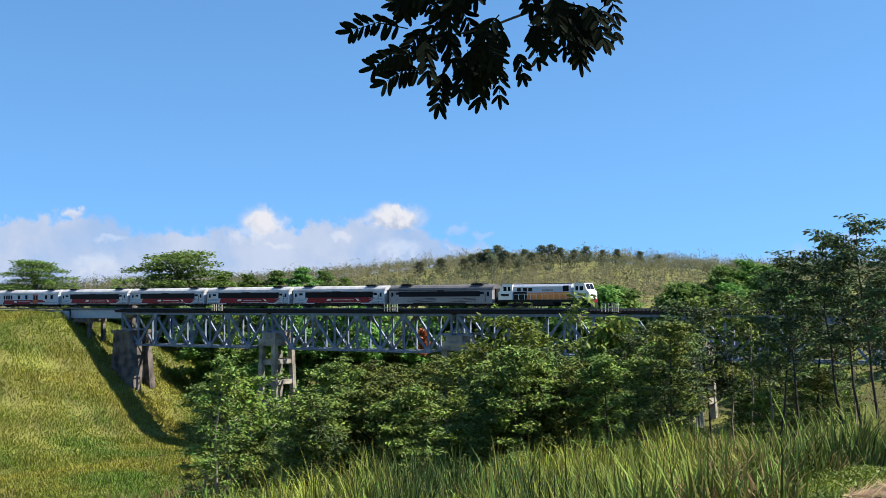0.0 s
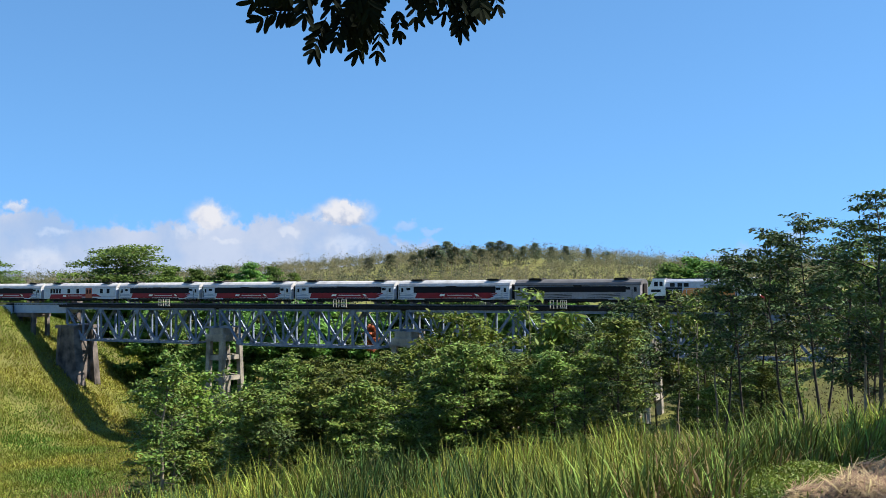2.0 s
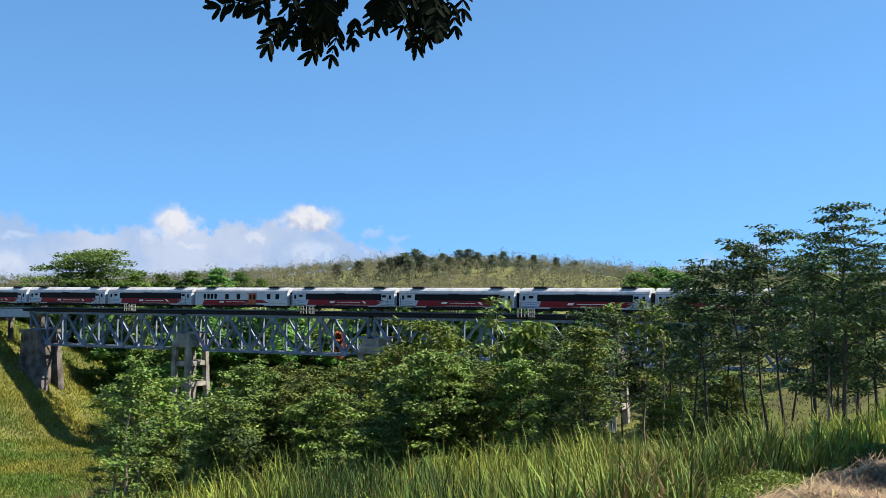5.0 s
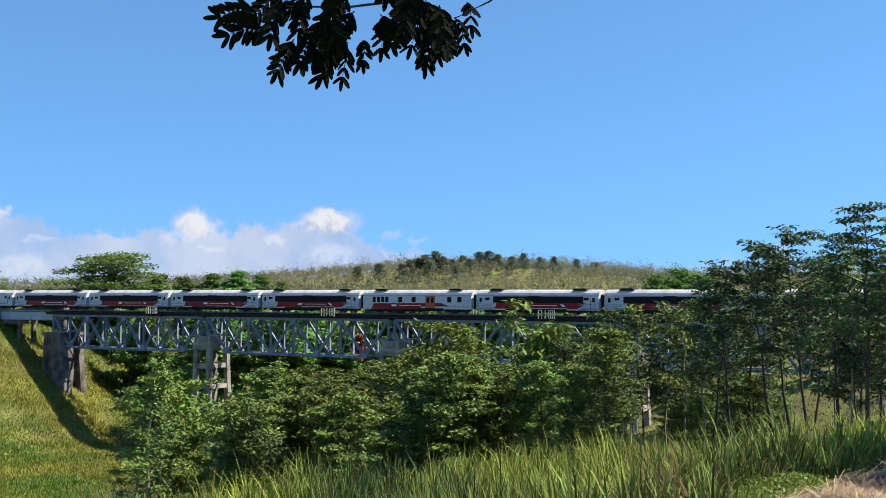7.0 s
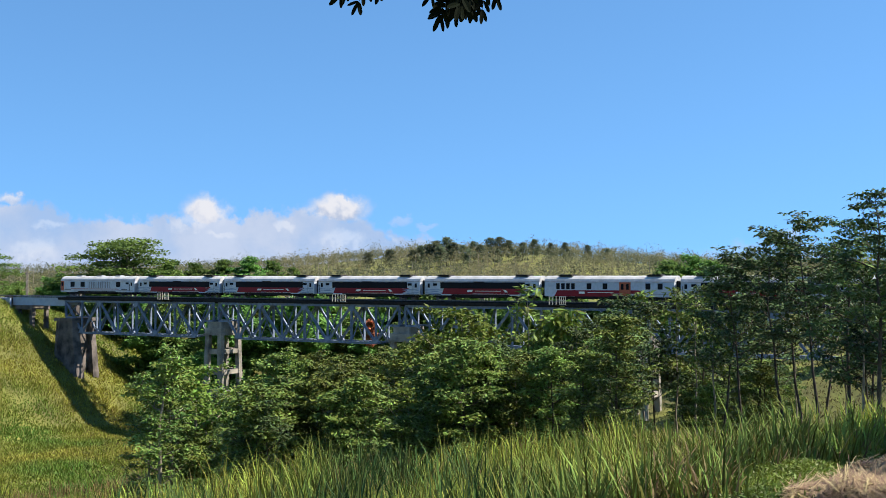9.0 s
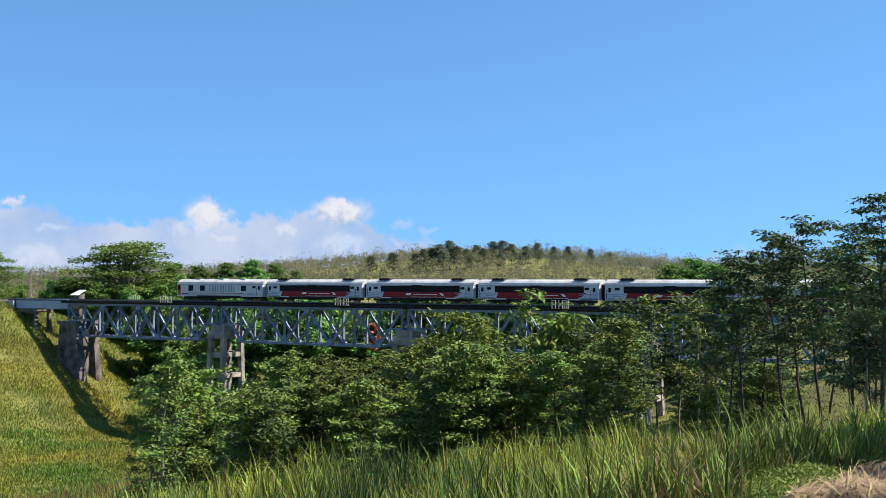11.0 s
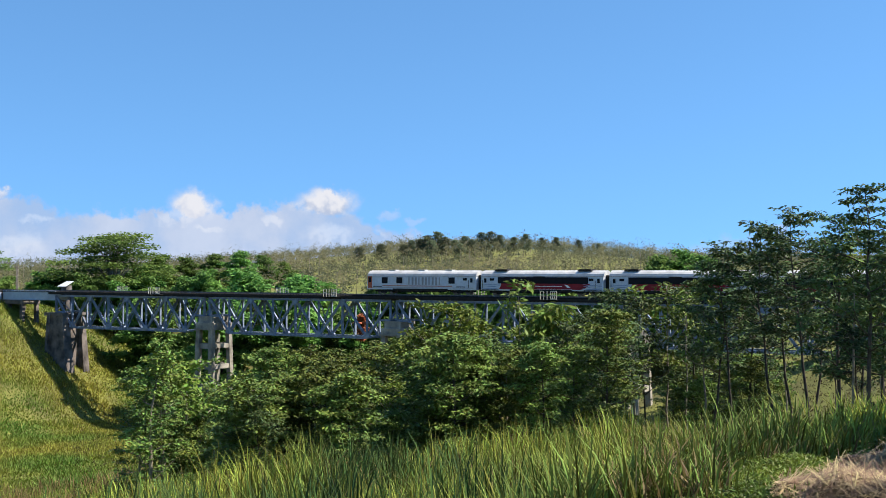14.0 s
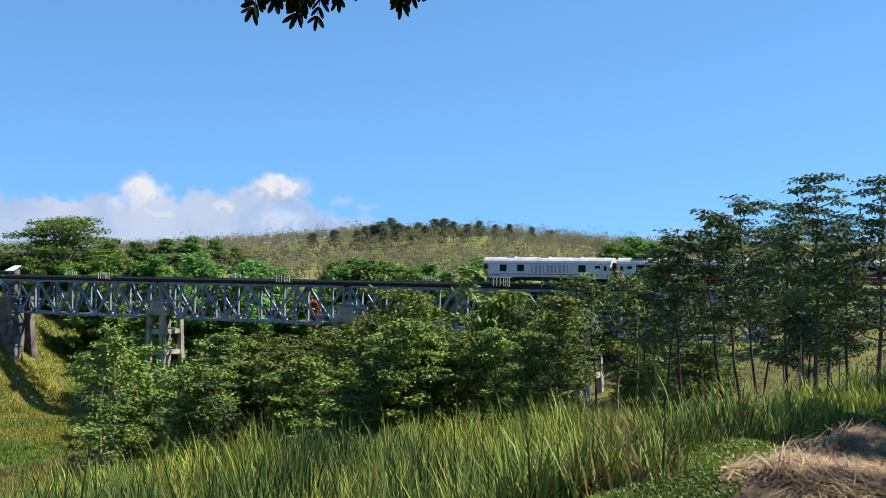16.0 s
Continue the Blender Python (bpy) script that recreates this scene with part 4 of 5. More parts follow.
# ---- grasses ----
def blades(name, mat, r, x, y, length, width, lean, label, category):
    """Long arching blades, three joints each, joined into one mesh."""
    n = len(x)
    z = ground_height(x, y)
    az = r.uniform(0, 2 * math.pi, n)
    out = np.stack([np.cos(az), np.sin(az), np.zeros(n)], 1)
    side = np.stack([-np.sin(az), np.cos(az), np.zeros(n)], 1) * (width * r.uniform(0.6, 1.3, n))[:, None]
    root = np.stack([x, y, z - 0.05], 1)
    ln = length * r.uniform(0.55, 1.25, n)
    le = lean * r.uniform(0.3, 1.6, n)
    rows = []
    for f, w in ((0.0, 0.8), (0.40, 1.0), (0.75, 0.65), (1.0, 0.06)):
        c = root + out * (ln * le * f ** 2)[:, None] + np.array((0, 0, 1.0)) * (ln * (f - 0.38 * le * f ** 3))[:, None]
        rows.append((c - side * w / 2, c + side * w / 2))
    v = np.stack([rows[i][j] for i in range(4) for j in (0, 1)], 1).reshape(-1, 3)
    k = (np.arange(n) * 8)[:, None]
    f = np.concatenate([k + np.array([[0, 1, 3, 2]]), k + np.array([[2, 3, 5, 4]]), k + np.array([[4, 5, 7, 6]])])
    me = bpy.data.meshes.new(name)
    me.from_pydata(v.tolist(), [], f.tolist())
    me.materials.append(mat)
    me.update()
    return tagged(new(name, me), label, category, kind="stuff")


def tall_grass():
    r = np.random.default_rng(8)
    n = 12500
    a = np.radians(r.uniform(-27, 32, n))
    d = 6.2 * (62 / 6.2) ** r.uniform(0, 1, n)
    x, y = d * np.sin(a), d * np.cos(a)
    edge = x - heap_edge(y)
    brow = 24 + np.clip(x, -6, 40) * 0.9
    weedy = (np.degrees(a) > 14) & (np.degrees(a) < 20) & (d < 7.2)
    keep = (edge < -0.45) & (y < brow + 4) & ~weedy & (wave(x, y, 2.1, 9.0) > -0.55)
    x, y, edge = x[keep], y[keep], edge[keep]
    size = r.uniform(0.55, 1.25, len(x)) * (0.9 + 0.22 * wave(x, y, 0.55, 6.0)) * (0.42 + 0.58 * smooth(0.5, 2.0, -edge))
    size *= 1 - 0.45 * smooth(0.17, 0.27, x / y) * smooth(8, 10.5, y)
    for pick, per in ((y < 16, 27), (y >= 16, 20)):
        xs, ys = np.repeat(x[pick], per), np.repeat(y[pick], per)
        big = np.repeat(size[pick], per)
        xs, ys = xs + r.normal(0, 0.065, len(xs)), ys + r.normal(0, 0.065, len(ys))
        wide = 0.0105 + 0.00050 * ys
        dry = r.uniform(0, 1, len(xs)) < 0.10 + 0.40 * np.exp(-((784 + 2042 * xs / ys - 1215) / 85) ** 2)
        blades("tall_grass", M_GRASS, r, xs[~dry], ys[~dry], 0.84 * big[~dry], wide[~dry], 0.32, "tall green elephant grass on the near slope", "grass")
        blades("dry_grass", M_DRYGRASS, r, xs[dry], ys[dry], 0.72 * big[dry], wide[dry], 0.45, "dry straw-coloured grass among the green", "grass")
    # near tufts, coloured dark in place of the shade over them
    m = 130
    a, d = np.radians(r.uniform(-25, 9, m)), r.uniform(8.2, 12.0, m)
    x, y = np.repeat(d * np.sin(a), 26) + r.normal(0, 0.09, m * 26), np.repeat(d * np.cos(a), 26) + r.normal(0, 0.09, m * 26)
    blades("cane_grass", M_SHADEGRASS, r, x, y, np.repeat(r.uniform(0.75, 1.15, m) * (1.08 - 0.6 * np.maximum(0, a)), 26), 0.022, 0.26, "tall near grass, shade put into its dark green colour", "grass")


def slope_grass():
    """Rough grass and low scrub on the embankment across the valley."""
    r = np.random.default_rng(9)
    n = 300000
    px, d = r.uniform(-170, 420, n), 85 + 175 * r.uniform(0, 1, n) ** 0.8
    x, y = (px - 784) / 2042 * d, d
    z = ground_height(x, y)
    q = leaves(r, np.stack([x, y, z - 0.05], 1), 0.62 * (1 + 0.35 * wave(x, y, 0.35, 5.0)), 0.15, -1.5, 0.1)
    tagged(new("slope_grass", quads_mesh("slope_grass", M_SLOPE, q)), "sunlit yellow-green grass on the embankment slope", "grass", kind="stuff")


def straw_heap():
    """A brown bed of litter with loose straws lying on it."""
    n, k = 190, 150
    v, f = [], []
    for i in range(n):
        for j in range(k):
            y = 5.0 + 8.0 * i / (n - 1)
            x = float(heap_edge(y)) - 0.35 + 0.2 * float(wave(y, 0.3, 1.7, 3.0)) + 8.0 * j / (k - 1)
            e = min(1.0, j / 3)
            z = ground_at(x, y) - 0.10 + e * (0.14 + float(heap_bumps(x, y)))
            v.append((x, y, z))
    for i in range(n - 1):
        for j in range(k - 1):
            q = i * k + j
            f.append((q, q + 1, q + k + 1, q + k))
    bed = Geo().add(v, f)
    tagged(new("straw_bed", bed.mesh("straw_bed", M_LITTER, True)), "brown bed of trampled straw and litter", "straw", kind="stuff")
    r = np.random.default_rng(10)
    n = 290000
    a, d = np.radians(r.uniform(8, 34, n)), 5.0 * (13.5 / 5.0) ** r.uniform(0, 1, n)
    x, y = d * np.sin(a), d * np.cos(a)
    keep = ((x - heap_edge(y)) > -0.12 + 0.2 * wave(x, y, 1.7, 3.0)) & (r.uniform(-2.4, 0.6, n) < wave(x, y, 1.9, 4.0)) & (y < 13.0)
    x, y = x[keep], y[keep]
    z = ground_height(x, y) + 0.045 + heap_bumps(x, y) + r.uniform(0.0, 0.07, len(x))
    c = np.stack([x, y, z], 1)
    az = 2.4 * wave(x, y, 1.1, 8.0) + r.normal(0, 0.65, len(x))
    d3 = np.stack([np.cos(az), np.sin(az), r.normal(0, 0.24, len(x))], 1)
    d3 /= np.linalg.norm(d3, axis=1)[:, None]
    side = np.cross(d3, (0, 0, 1.0)) * 0.0032
    ln = r.uniform(0.03, 0.19, len(x))[:, None]
    q = np.stack([c - side, c + side, c + d3 * ln + side * 0.5, c + d3 * ln - side * 0.5], 1)
    tagged(new("straw", quads_mesh("straw", M_STRAW, q)), "heap of dry cut straw beside the tall grass", "straw", kind="stuff")


def undergrowth():
    """Dry scrub and litter under the trees of the valley."""
    r = np.random.default_rng(14)
    n = 126000
    px, d = r.uniform(150, 1750, n), 45 * (260 / 45) ** r.uniform(0, 1, n)
    x, y = (px - 784) / 2042 * d, d
    o = -(BACK[1][0] * x + BACK[1][1] * y + BACK[1][3])
    keep = o > -70
    x, y = x[keep], y[keep]
    z = ground_height(x, y) + r.uniform(-0.1, 0.5, len(x)) * (1 + wave(x, y, 0.3, 2.0))
    q = leaves(r, np.stack([x, y, z], 1), 0.42, 0.14, -0.6, 0.2)
    tagged(new("undergrowth", quads_mesh("undergrowth", M_SCRUB, q)), "dry brown and olive scrub under the valley trees", "scrub", kind="stuff")


def weeds():
    r = np.random.default_rng(12)
    n = 40000
    x, y = 1.95 + r.normal(0, 0.30, n), 7.7 + r.normal(0, 0.6, n)
    z = ground_height(x, y) + r.uniform(0.02, 0.20, n) * np.exp(-((x - 1.9) ** 2 + (y - 7.6) ** 2) / 1.3)
    m = 60000
    v = 5.4 + 4.6 * r.uniform(0, 1, m) ** 1.2
    u = heap_edge(v) + r.uniform(-0.75, 0.0, m) + 0.25 * wave(v, 0 * v, 1.7, 3.0)
    w = ground_height(u, v) + r.uniform(0.0, 0.15, m) * (0.4 + 0.6 * np.abs(wave(u, v, 1.2, 4.0)))
    x, y, z = np.concatenate([x, u]), np.concatenate([y, v]), np.concatenate([z, w])
    q = leaves(r, np.stack([x, y, z], 1), 0.030, 0.012, -0.5, 0.4)
    tagged(new("low_weeds", quads_mesh("low_weeds", M_WEED, q)), "low leafy green weeds at the edge of the straw", "weeds", kind="stuff")


def dry_reeds():
    r = np.random.default_rng(15)
    n = 9500
    px, d = r.uniform(-150, 290, n), r.uniform(88, 150, n)
    x, y = (px - 784) / 2042 * d, d
    keep = wave(x, y, 0.16, 1.0) > -0.2
    blades("dry_reeds", M_DRYGRASS, r, x[keep], y[keep], 1.9, 0.06, 0.35, "dry pale reeds at the foot of the embankment", "reeds")


tall_grass()
dry_reeds()
slope_grass()
straw_heap()
weeds()
undergrowth()


def broad_weed(x, y, h, count, seed):
    """A plant of large pointed leaves rising from one root."""
    r = random.Random(seed)
    p = thing("broad_leaf_plant", "young plant with broad bright green pointed leaves", "plant", pose(x, y, ground_at(x, y)))
    for i in range(count):
        az, ln = i * 2.4 + r.uniform(-0.3, 0.3), h * r.uniform(0.7, 1.1)
        g, k = Geo(), 6
        ca, sa_ = math.cos(az), math.sin(az)
        v = []
        for j in range(k + 1):
            f = j / k
            w = 0.10 * h / 0.5 * math.sin(math.pi * min(1, f * 0.93 + 0.05)) ** 0.8
            c = Vector((ca * ln * 0.55 * f ** 1.4, sa_ * ln * 0.55 * f ** 1.4, ln * (f - 0.35 * f ** 3)))
            s = Vector((-sa_, ca, 0)) * w
            v += [c - s, c + Vector((0, 0, -0.25 * w)), c + s]
        g.add(v, [(3 * j + a, 3 * j + a + 1, 3 * j + a + 4, 3 * j + a + 3) for j in range(k) for a in (0, 1)])
        part("leaf", g, M_WEED, p)


broad_weed(1.62, 7.9, 0.6, 10, 1)
broad_weed(4.4, 15.6, 0.9, 9, 2)
broad_weed(2.2, 10.4, 0.6, 7, 3)


def plastic_bag(x, y):
    b = bmesh.new()
    bmesh.ops.create_icosphere(b, subdivisions=3, radius=0.075)
    for v in b.verts:
        n = noise.noise(v.co * 16) * 0.025 + noise.noise(v.co * 40) * 0.008
        v.co += v.co.normalized() * n
        v.co.z *= 1.05
        if v.co.z < -0.05:
            v.co.z = -0.05
    me = bpy.data.meshes.new("plastic_bag")
    b.to_mesh(me)
    b.free()
    me.materials.append(M_RUBBER)
    ob = new("plastic_bag", me)
    ob.matrix_basis = pose(x, y, ground_at(x, y) + 0.10)
    tagged(ob, "crumpled black plastic bag lying on the weeds", "bag")


plastic_bag(2.22, 8.0)


# ---- hut and poles by the line ----
def build_hut():
    h = thing("trackside_hut", "small trackside hut with pale sheet roof beside the rails", "hut", LINE @ pose(-22.9, 4.6, 0))
    z = RAIL - 0.4
    part("wall", Geo().box(-0.9, 0.7, -0.5, 0.9, z - 3.5, z + 1.25), M_CONCRETE, h)
    part("roof", Geo().add([(-1.2, -1.2, z + 1.0), (1.3, -1.2, z + 1.0), (0.9, 1.2, z + 2.0), (-1.2, 1.2, z + 2.0), (-1.2, -1.2, z + 1.07), (1.3, -1.2, z + 1.07), (0.9, 1.2, z + 2.07), (-1.2, 1.2, z + 2.07)],
                           [(0, 3, 2, 1), (4, 5, 6, 7), (0, 1, 5, 4), (1, 2, 6, 5), (2, 3, 7, 6), (3, 0, 4, 7)]), M_SHEET, h)


def build_pole(s, y, top):
    q = LINE @ Vector((s, y, 0))
    z = ground_at(q.x, q.y)
    p = thing("utility_pole", "slim pale concrete utility pole beside the railway", "pole", Matrix.Translation((q.x, q.y, z)), "poles beside the railway")
    part("shaft", Geo().tube([(0, 0, -0.5), (0, 0, top - z)], [0.20, 0.14], 8), M_PALEBARK, p)
    part("crossarm", Geo().box(-0.5, 0.5, -0.05, 0.05, top - z - 0.5, top - z - 0.4), M_CONCRETE, p)


build_hut()
build_pole(-41.5, 8.0, 3.0)
build_pole(-42.6, 8.6, 3.1)


# ---- clouds ----
def cloud_bank():
    """A sheet of cumulus far behind the hill, thin enough to let the sky show through."""
    m = bpy.data.materials.new("cumulus")
    m.use_nodes = True
    t = m.node_tree
    t.nodes.clear()
    L = t.links.new

    def node(kind, **values):
        n = t.nodes.new(kind)
        for k, v in values.items():
            n.inputs[k].default_value = v
        return n

    def math_node(op, a, b=0.0, c=None):
        n = t.nodes.new("ShaderNodeMath")
        n.operation = op
        for i, q in enumerate((a, b) if c is None else (a, b, c)):
            if isinstance(q, (int, float)):
                n.inputs[i].default_value = q
            else:
                L(q, n.inputs[i])
        return n.outputs[0]

    co = t.nodes.new("ShaderNodeTexCoord")
    xyz = t.nodes.new("ShaderNodeSeparateXYZ")
    L(co.outputs["Object"], xyz.inputs[0])
    mx = node("ShaderNodeMapRange")
    mx.inputs["From Min"].default_value, mx.inputs["From Max"].default_value = -2000, 2000
    ramp = t.nodes.new("ShaderNodeValToRGB")
    ramp.color_ramp.interpolation = "EASE"
    # heads of the clouds along the horizon: bearing, height
    stops = ((-240, 118), (0, 138), (85, 134), (125, 108), (200, 106), (320, 114), (420, 112), (480, 118), (560, 122), (640, 108), (680, 86),
             (720, 76), (760, 74), (800, 58), (960, 50), (1180, 44), (1380, 70), (1410, 68), (1500, 40))
    el = ramp.color_ramp.elements
    while len(el) < len(stops):
        el.new(0.5)
    for e, (px, h) in zip(el, stops):
        e.position = ((px - 784) / 2042 * 4000 + 2000) / 4000
        e.color = (h / 200, h / 200, h / 200, 1)
    L(mx.outputs[0], ramp.inputs["Fac"])
    n1 = node("ShaderNodeTexNoise", Scale=0.011, Detail=8.0, Roughness=0.6)
    L(co.outputs["Object"], n1.inputs["Vector"])
    n2 = node("ShaderNodeTexNoise", Scale=0.0034, Detail=6.0, Roughness=0.55)
    L(co.outputs["Object"], n2.inputs["Vector"])
    n3 = node("ShaderNodeTexNoise", Scale=0.024, Detail=5.0, Roughness=0.55)
    L(co.outputs["Object"], n3.inputs["Vector"])
    swirl = math_node("MULTIPLY", math_node("SUBTRACT", n1.outputs["Fac"], 0.5), 230.0)
    L(math_node("ADD", xyz.outputs["X"], swirl), mx.inputs["Value"])
    head = math_node("MULTIPLY", ramp.outputs["Color"], 400.0)
    lump = math_node("ADD", math_node("MULTIPLY", math_node("SUBTRACT", n1.outputs["Fac"], 0.5), 130.0), math_node("MULTIPLY", math_node("SUBTRACT", n3.outputs["Fac"], 0.5), 90.0))
    over = math_node("SUBTRACT", math_node("ADD", head, lump), xyz.outputs["Z"])
    edge = node("ShaderNodeMapRange")
    edge.inputs["From Min"].default_value, edge.inputs["From Max"].default_value = -6, 34
    edge.interpolation_type = "SMOOTHSTEP"
    L(over, edge.inputs["Value"])
    patch = node("ShaderNodeMapRange")
    patch.inputs["From Min"].default_value, patch.inputs["From Max"].default_value = 0.30, 0.55
    patch.inputs["To Min"].default_value = 0.72
    L(n2.outputs["Fac"], patch.inputs["Value"])
    thin = node("ShaderNodeMapRange")
    thin.inputs["From Min"].default_value, thin.inputs["From Max"].default_value = 0.46, 0.60
    thin.inputs["To Min"].default_value, thin.inputs["To Max"].default_value = 0.86, 0.30
    L(mx.outputs[0], thin.inputs["Value"])
    alpha = math_node("MULTIPLY", math_node("MULTIPLY", edge.outputs[0], patch.outputs[0]), thin.outputs[0])
    bright = node("ShaderNodeMapRange")
    bright.inputs["From Min"].default_value, bright.inputs["From Max"].default_value = 0.36, 0.62
    L(n2.outputs["Fac"], bright.inputs["Value"])
    tone = t.nodes.new("ShaderNodeValToRGB")
    tone.color_ramp.elements[0].color = (0.235, 0.275, 0.365, 1)
    tone.color_ramp.elements[1].color = (0.320, 0.345, 0.415, 1)
    L(bright.outputs[0], tone.inputs["Fac"])
    colour = tone.outputs["Color"]
    # sunlit heads heaped on the grey bank: bearing, height, half width, half height, how solid
    heads = ((18, 138, 24, 14, 0.8), (60, 46, 50, 26, 0.6), (88, 92, 34, 12, 0.6), (362, 116, 48, 34, 1.0), (335, 92, 40, 18, 0.6),
             (388, 76, 28, 9, 0.7), (600, 122, 60, 30, 1.0), (606, 136, 26, 18, 1.0), (505, 92, 26, 10, 0.7), (602, 64, 46, 24, 0.7), (690, 66, 18, 12, 0.4),
             (708, 100, 20, 11, 0.35), (755, 93, 22, 8, 0.3), (1390, 72, 26, 12, 0.4))
    bend = t.nodes.new("ShaderNodeCombineXYZ")
    L(math_node("ADD", xyz.outputs["X"], math_node("MULTIPLY", math_node("SUBTRACT", n1.outputs["Fac"], 0.5), 120.0)), bend.inputs[0])
    L(math_node("ADD", xyz.outputs["Z"], math_node("MULTIPLY", lump, 0.55)), bend.inputs[2])
    for px, high, rx, rz, solid in heads:
        fit = t.nodes.new("ShaderNodeMapping")
        k = 4000 / 2042
        fit.inputs["Scale"].default_value = (1 / (rx * k), 0, 1 / (rz * k))
        fit.inputs["Location"].default_value = (-(px - 784) / rx, 0, -high / rz)
        L(bend.outputs[0], fit.inputs["Vector"])
        far = t.nodes.new("ShaderNodeVectorMath")
        far.operation = "LENGTH"
        L(fit.outputs[0], far.inputs[0])
        rim = node("ShaderNodeMapRange")
        rim.interpolation_type = "SMOOTHSTEP"
        for name, v in (("From Min", 1.14), ("From Max", 0.50), ("To Min", 0.0), ("To Max", solid)):
            rim.inputs[name].default_value = v
        L(far.outputs["Value"], rim.inputs["Value"])
        local = t.nodes.new("ShaderNodeSeparateXYZ")
        L(fit.outputs[0], local.inputs[0])
        lit = node("ShaderNodeMapRange")
        lit.interpolation_type = "SMOOTHSTEP"
        lit.inputs["From Min"].default_value, lit.inputs["From Max"].default_value = -0.85, 0.35
        L(math_node("ADD", local.outputs["Z"], math_node("MULTIPLY", math_node("SUBTRACT", n3.outputs["Fac"], 0.5), 2.4)), lit.inputs["Value"])
        over_mix = t.nodes.new("ShaderNodeMix")
        over_mix.data_type = "RGBA"
        L(math_node("MULTIPLY", rim.outputs[0], lit.outputs[0]), over_mix.inputs[0])
        L(colour, over_mix.inputs[6])
        over_mix.inputs[7].default_value = (0.415, 0.420, 0.450, 1)
        colour = over_mix.outputs[2]
        alpha = math_node("MAXIMUM", alpha, rim.outputs[0])
    em = t.nodes.new("ShaderNodeEmission")
    L(colour, em.inputs["Color"])
    tr = t.nodes.new("ShaderNodeBsdfTransparent")
    mix = t.nodes.new("ShaderNodeMixShader")
    L(alpha, mix.inputs["Fac"])
    L(tr.outputs[0], mix.inputs[1])
    L(em.outputs[0], mix.inputs[2])
    out = t.nodes.new("ShaderNodeOutputMaterial")
    L(mix.outputs[0], out.inputs["Surface"])
    g = Geo().add([(-2300, 0, -60), (2300, 0, -60), (2300, 0, 480), (-2300, 0, 480)], [(0, 1, 2, 3)])
    ob = new("backdrop_clouds", g.mesh("backdrop_clouds", m))
    ob.matrix_basis = pose(0, 4000, 1.6)
    return tagged(ob, "white cumulus clouds low over the hills", "clouds", kind="structure")


clouds = cloud_bank()


# ---- the overhanging branch ----
REACH = 2.4


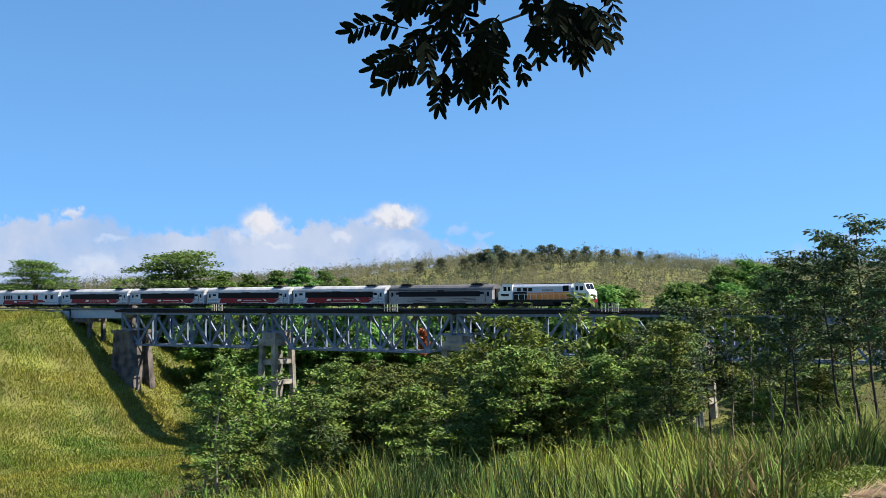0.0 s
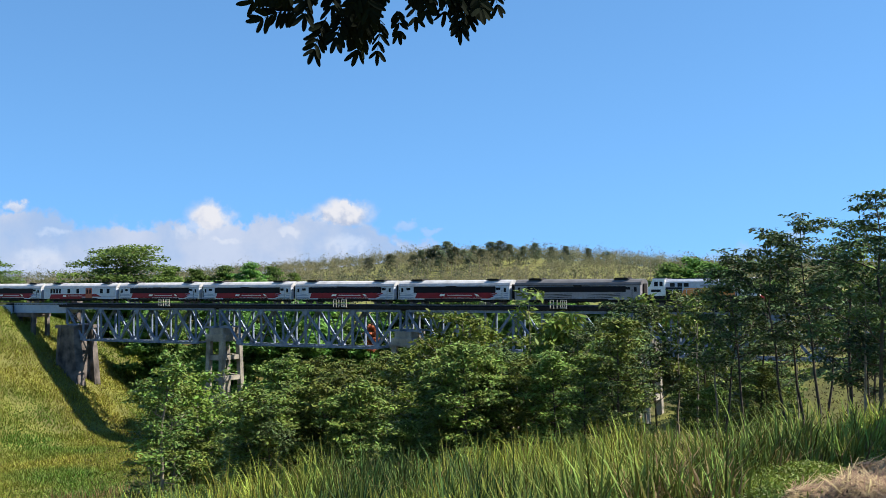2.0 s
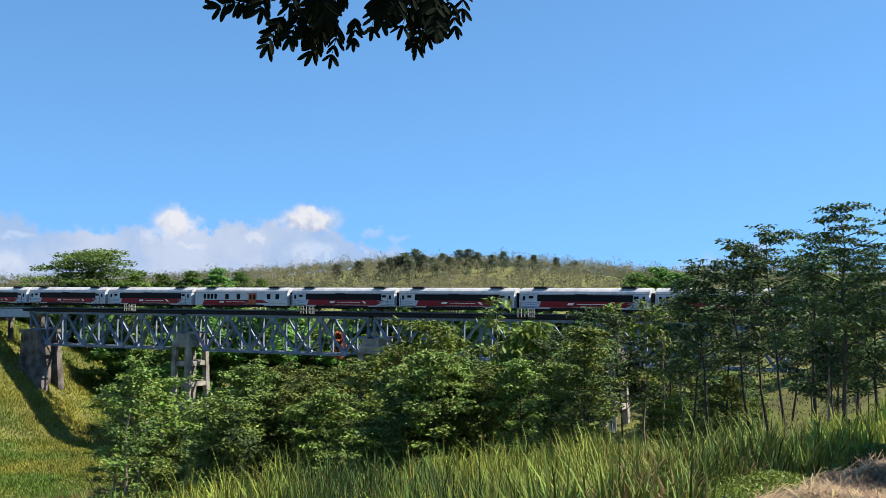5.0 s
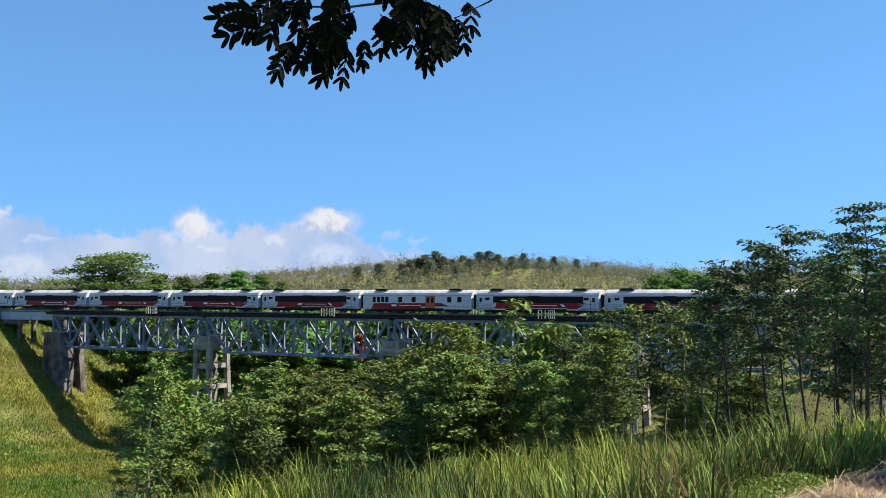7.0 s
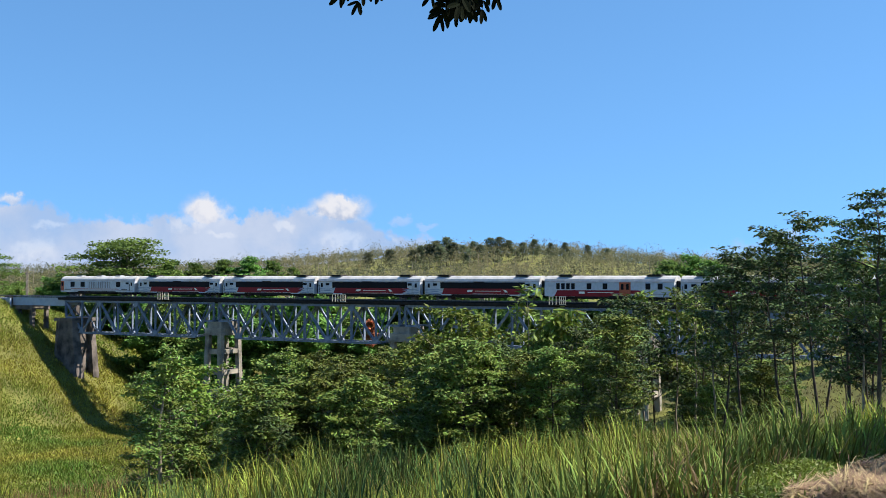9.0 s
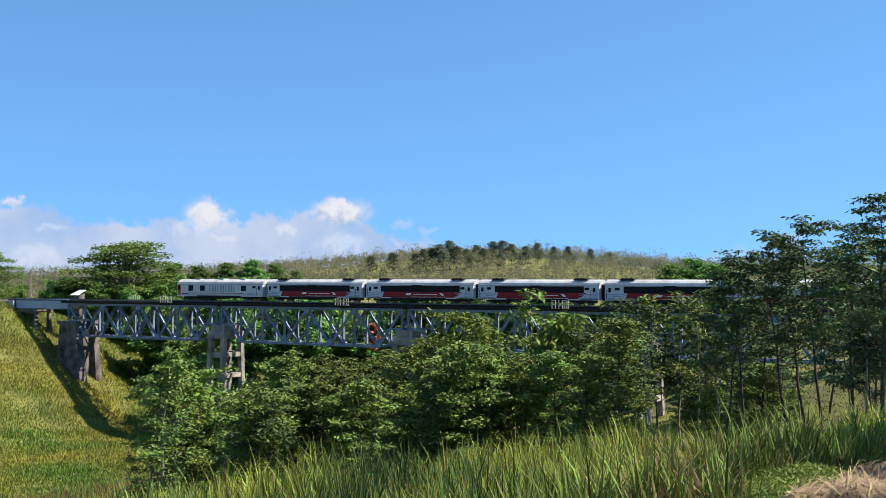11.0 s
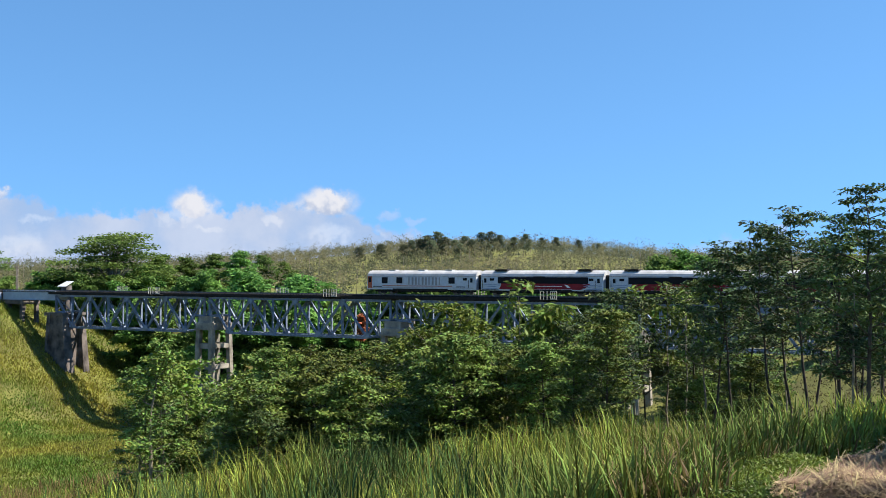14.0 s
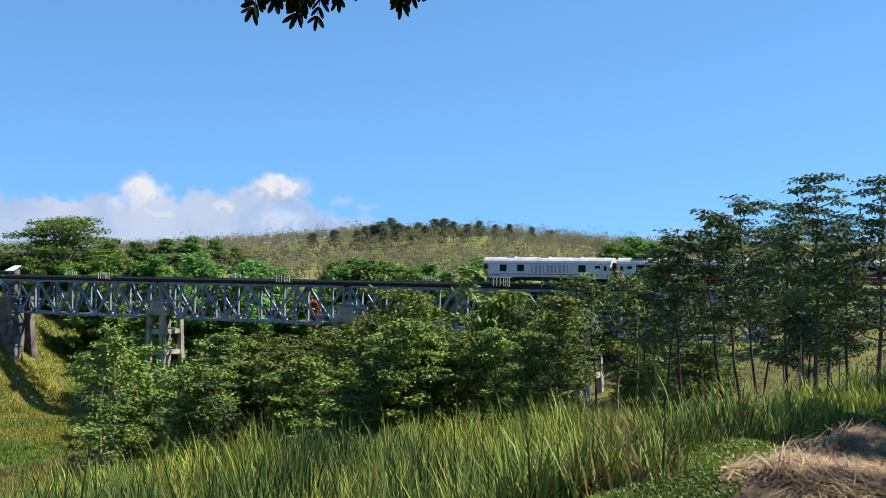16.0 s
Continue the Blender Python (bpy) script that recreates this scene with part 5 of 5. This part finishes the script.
def build_branch():
    """A spray of pinnate leaves; x to the right, z up, the tip of the lowest right leaf at the origin."""
    r = random.Random(4)
    b = thing("overhanging_branch", "dark spray of pinnate leaves, shade put into their colour, hanging from a branch overhead", "branch")
    u = REACH / 2042

    def spot(px, py, y=0.0):
        return Vector(((px - 861) * u, y, (234 - py) * u))

    wood = Geo()
    wood.tube([spot(1330, -420, -0.1), spot(1180, -220, -0.05), spot(1085, -70), spot(1000, 50), spot(900, 110), spot(790, 150), spot(690, 170)],
              [0.012, 0.010, 0.007, 0.004, 0.003, 0.0025, 0.0015], 6)
    wood.tube([spot(1180, -220, -0.05), spot(1130, -30), spot(1040, 80), spot(985, 125)], [0.005, 0.003, 0.002, 0.0012], 5)
    wood.tube([spot(1085, -70), spot(960, -20), spot(850, 62), spot(740, 95), spot(690, 100)], [0.005, 0.004, 0.003, 0.002, 0.0012], 5)
    wood.tube([spot(1085, -70), spot(900, -70), spot(760, -20), spot(660, 40)], [0.005, 0.004, 0.003, 0.0012], 5)
    wood.tube([spot(790, 150), spot(790, 200), spot(820, 225)], [0.002, 0.0016, 0.001], 5)
    part("twig", wood, M_TWIG, b, smooth=True)

    def leaflet(g, p, d, n, ln, wd):
        d, n = d.normalized(), n.normalized()
        s = d.cross(n).normalized()
        prof = ((0, 0.08), (0.16, 0.72), (0.42, 1.0), (0.74, 0.96), (0.93, 0.58), (1.0, 0.10))
        v = []
        for f, w in prof:
            c = p + d * ln * f - n * ln * 0.10 * f * f
            v += [c - s * wd * w / 2, c + n * wd * 0.10 * w * -1, c + s * wd * w / 2]
        g.add(v, [(3 * j + a, 3 * j + a + 1, 3 * j + a + 4, 3 * j + a + 3) for j in range(5) for a in (0, 1)])

    def leaf(p, q, pairs, size=1.0):
        g = Geo()
        axis = q - p
        n0 = Vector((r.uniform(-0.5, 0.5), -1, r.uniform(-0.6, 0.6))).normalized()
        side = axis.normalized().cross(n0).normalized()
        bow = Vector((0, r.uniform(-0.01, 0.01), 0.010))
        at = lambda f: p + axis * f + bow * math.sin(math.pi * f) * 1.5
        ln, wd = 0.036 * size, 0.0110 * size
        g.tube([at(0), at(0.5), at(0.9)], [0.0016, 0.0013, 0.0008], 4)
        for i in range(pairs):
            f = 0.16 + 0.76 * i / max(1, pairs - 1)
            for k in (-1, 1):
                d = side * k * 0.85 + axis.normalized() * 0.55 + Vector((r.uniform(-0.2, 0.2), r.uniform(-0.4, 0.4), -0.45 + r.uniform(-0.15, 0.15)))
                leaflet(g, at(f), d, n0 + Vector((r.uniform(-0.5, 0.5), 0, r.uniform(-0.5, 0.5))), ln * r.uniform(0.8, 1.1), wd * r.uniform(0.85, 1.1))
        leaflet(g, at(0.93), axis, n0, ln, wd)
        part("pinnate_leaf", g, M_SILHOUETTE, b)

    outer = ((649, 155, 546, 166), (660, 202, 588, 229), (676, 225, 604, 252), (712, 218, 698, 288), (702, 103, 615, 87), (754, 202, 741, 272),
             (790, 200, 772, 272), (807, 208, 809, 268), (840, 205, 850, 246), (860, 155, 894, 210), (866, 160, 876, 220), (938, 145, 953, 215),
             (930, 140, 924, 200), (986, 124, 1015, 172), (975, 134, 990, 188), (1000, 82, 1018, 130), (690, 45, 604, 42), (690, -20, 596, -10),
             (720, 130, 640, 122), (735, 150, 668, 190), (1050, -30, 1092, 24), (1070, -45, 1116, 0), (1030, 0, 1056, 44))
    for x0, z0, x1, z1 in outer:
        y = r.uniform(-0.06, 0.06)
        short = math.hypot(x1 - x0, z1 - z0) < 62
        leaf(spot(x0, z0, y), spot(x1, z1, y + r.uniform(-0.03, 0.03)), 5 if short else 9, 0.85 if short else 1.0)
    # the crowded inner leaves: how many, the field of their roots, the spread of their fall
    for count, x0, x1, z0, z1, a0, a1 in ((11, 672, 770, 60, 185, -2.9, -1.0), (22, 690, 810, -120, 45, -2.9, -0.8), (7, 755, 830, 150, 195, -2.2, -0.9),
                                          (10, 850, 985, 70, 130, -2.2, -0.7), (14, 800, 1060, -130, 0, -2.4, -0.6)):
        for i in range(count):
            px, pz = r.uniform(x0, x1), r.uniform(z0, z1)
            az, ln = r.uniform(a0, a1), r.uniform(58, 84)
            y = r.uniform(-0.12, 0.14)
            leaf(spot(px, pz, y), spot(px + ln * math.cos(az), pz - ln * math.sin(az), y + r.uniform(-0.04, 0.04)), 8)
    return b


branch = build_branch()


# ---- motion of the train, the branch and the clouds ----
def train_at(t):
    """Where the dining coach's rear coupling is along the line."""
    return -58.63 + 16.648 * t - 0.1023 * t * t + 0.00148 * t ** 3


def motions():
    times = [0, 2, 4, 6, 8, 10, 12, 14, 16]
    for ob, k in coaches:
        walk(ob, [(t, LINE @ pose(train_at(t) + k * CAR, 0, RAIL)) for t in times])
    # the branch sways in the wind: seconds, bearing and height of its tip in the view
    sway = ((0.0, 928, 138, 0), (0.5, 922, 132, 0), (1.0, 905, 205, 0), (1.5, 866, 226, 0), (2.0, 712, 66, 8), (2.5, 640, 10, 14),
            (3.0, 590, 86, 14), (3.5, 610, 97, 12), (4.0, 612, 106, 11), (5.3, 640, 60, 16), (6.5, 590, 32, 16), (7.0, 650, 118, 13),
            (7.5, 672, 118, 12), (8.0, 708, 72, 18), (8.5, 700, 28, 27), (9.0, 680, 2, 33), (10.3, 680, -10, 30), (11.5, 650, -120, 25),
            (13.0, 650, -160, 20), (14.0, 640, -130, 20), (14.5, 640, -75, 20), (15.0, 610, -15, 16), (15.5, 595, 0, 14), (16.0, 606, 10, 13))
    rows = []
    for t, px, py, tilt in sway:
        y, p, r = (float(np.interp(t, [k[0] for k in TURNS], [k[i] for k in TURNS])) for i in (1, 2, 3))
        eye = pose(*EYE, 90 + p, r, y)
        tip = eye @ Vector(((px - 776) / 2042 * REACH, (448 - py) / 2042 * REACH, -REACH))
        rows.append((t, Matrix.Translation(tip) @ pose(0, 0, 0, 0, tilt, 0)))
    walk(branch, rows)
    walk(clouds, [(0, pose(18, 4000, 1.6)), (16, pose(-15, 4000, 1.6))])


motions()
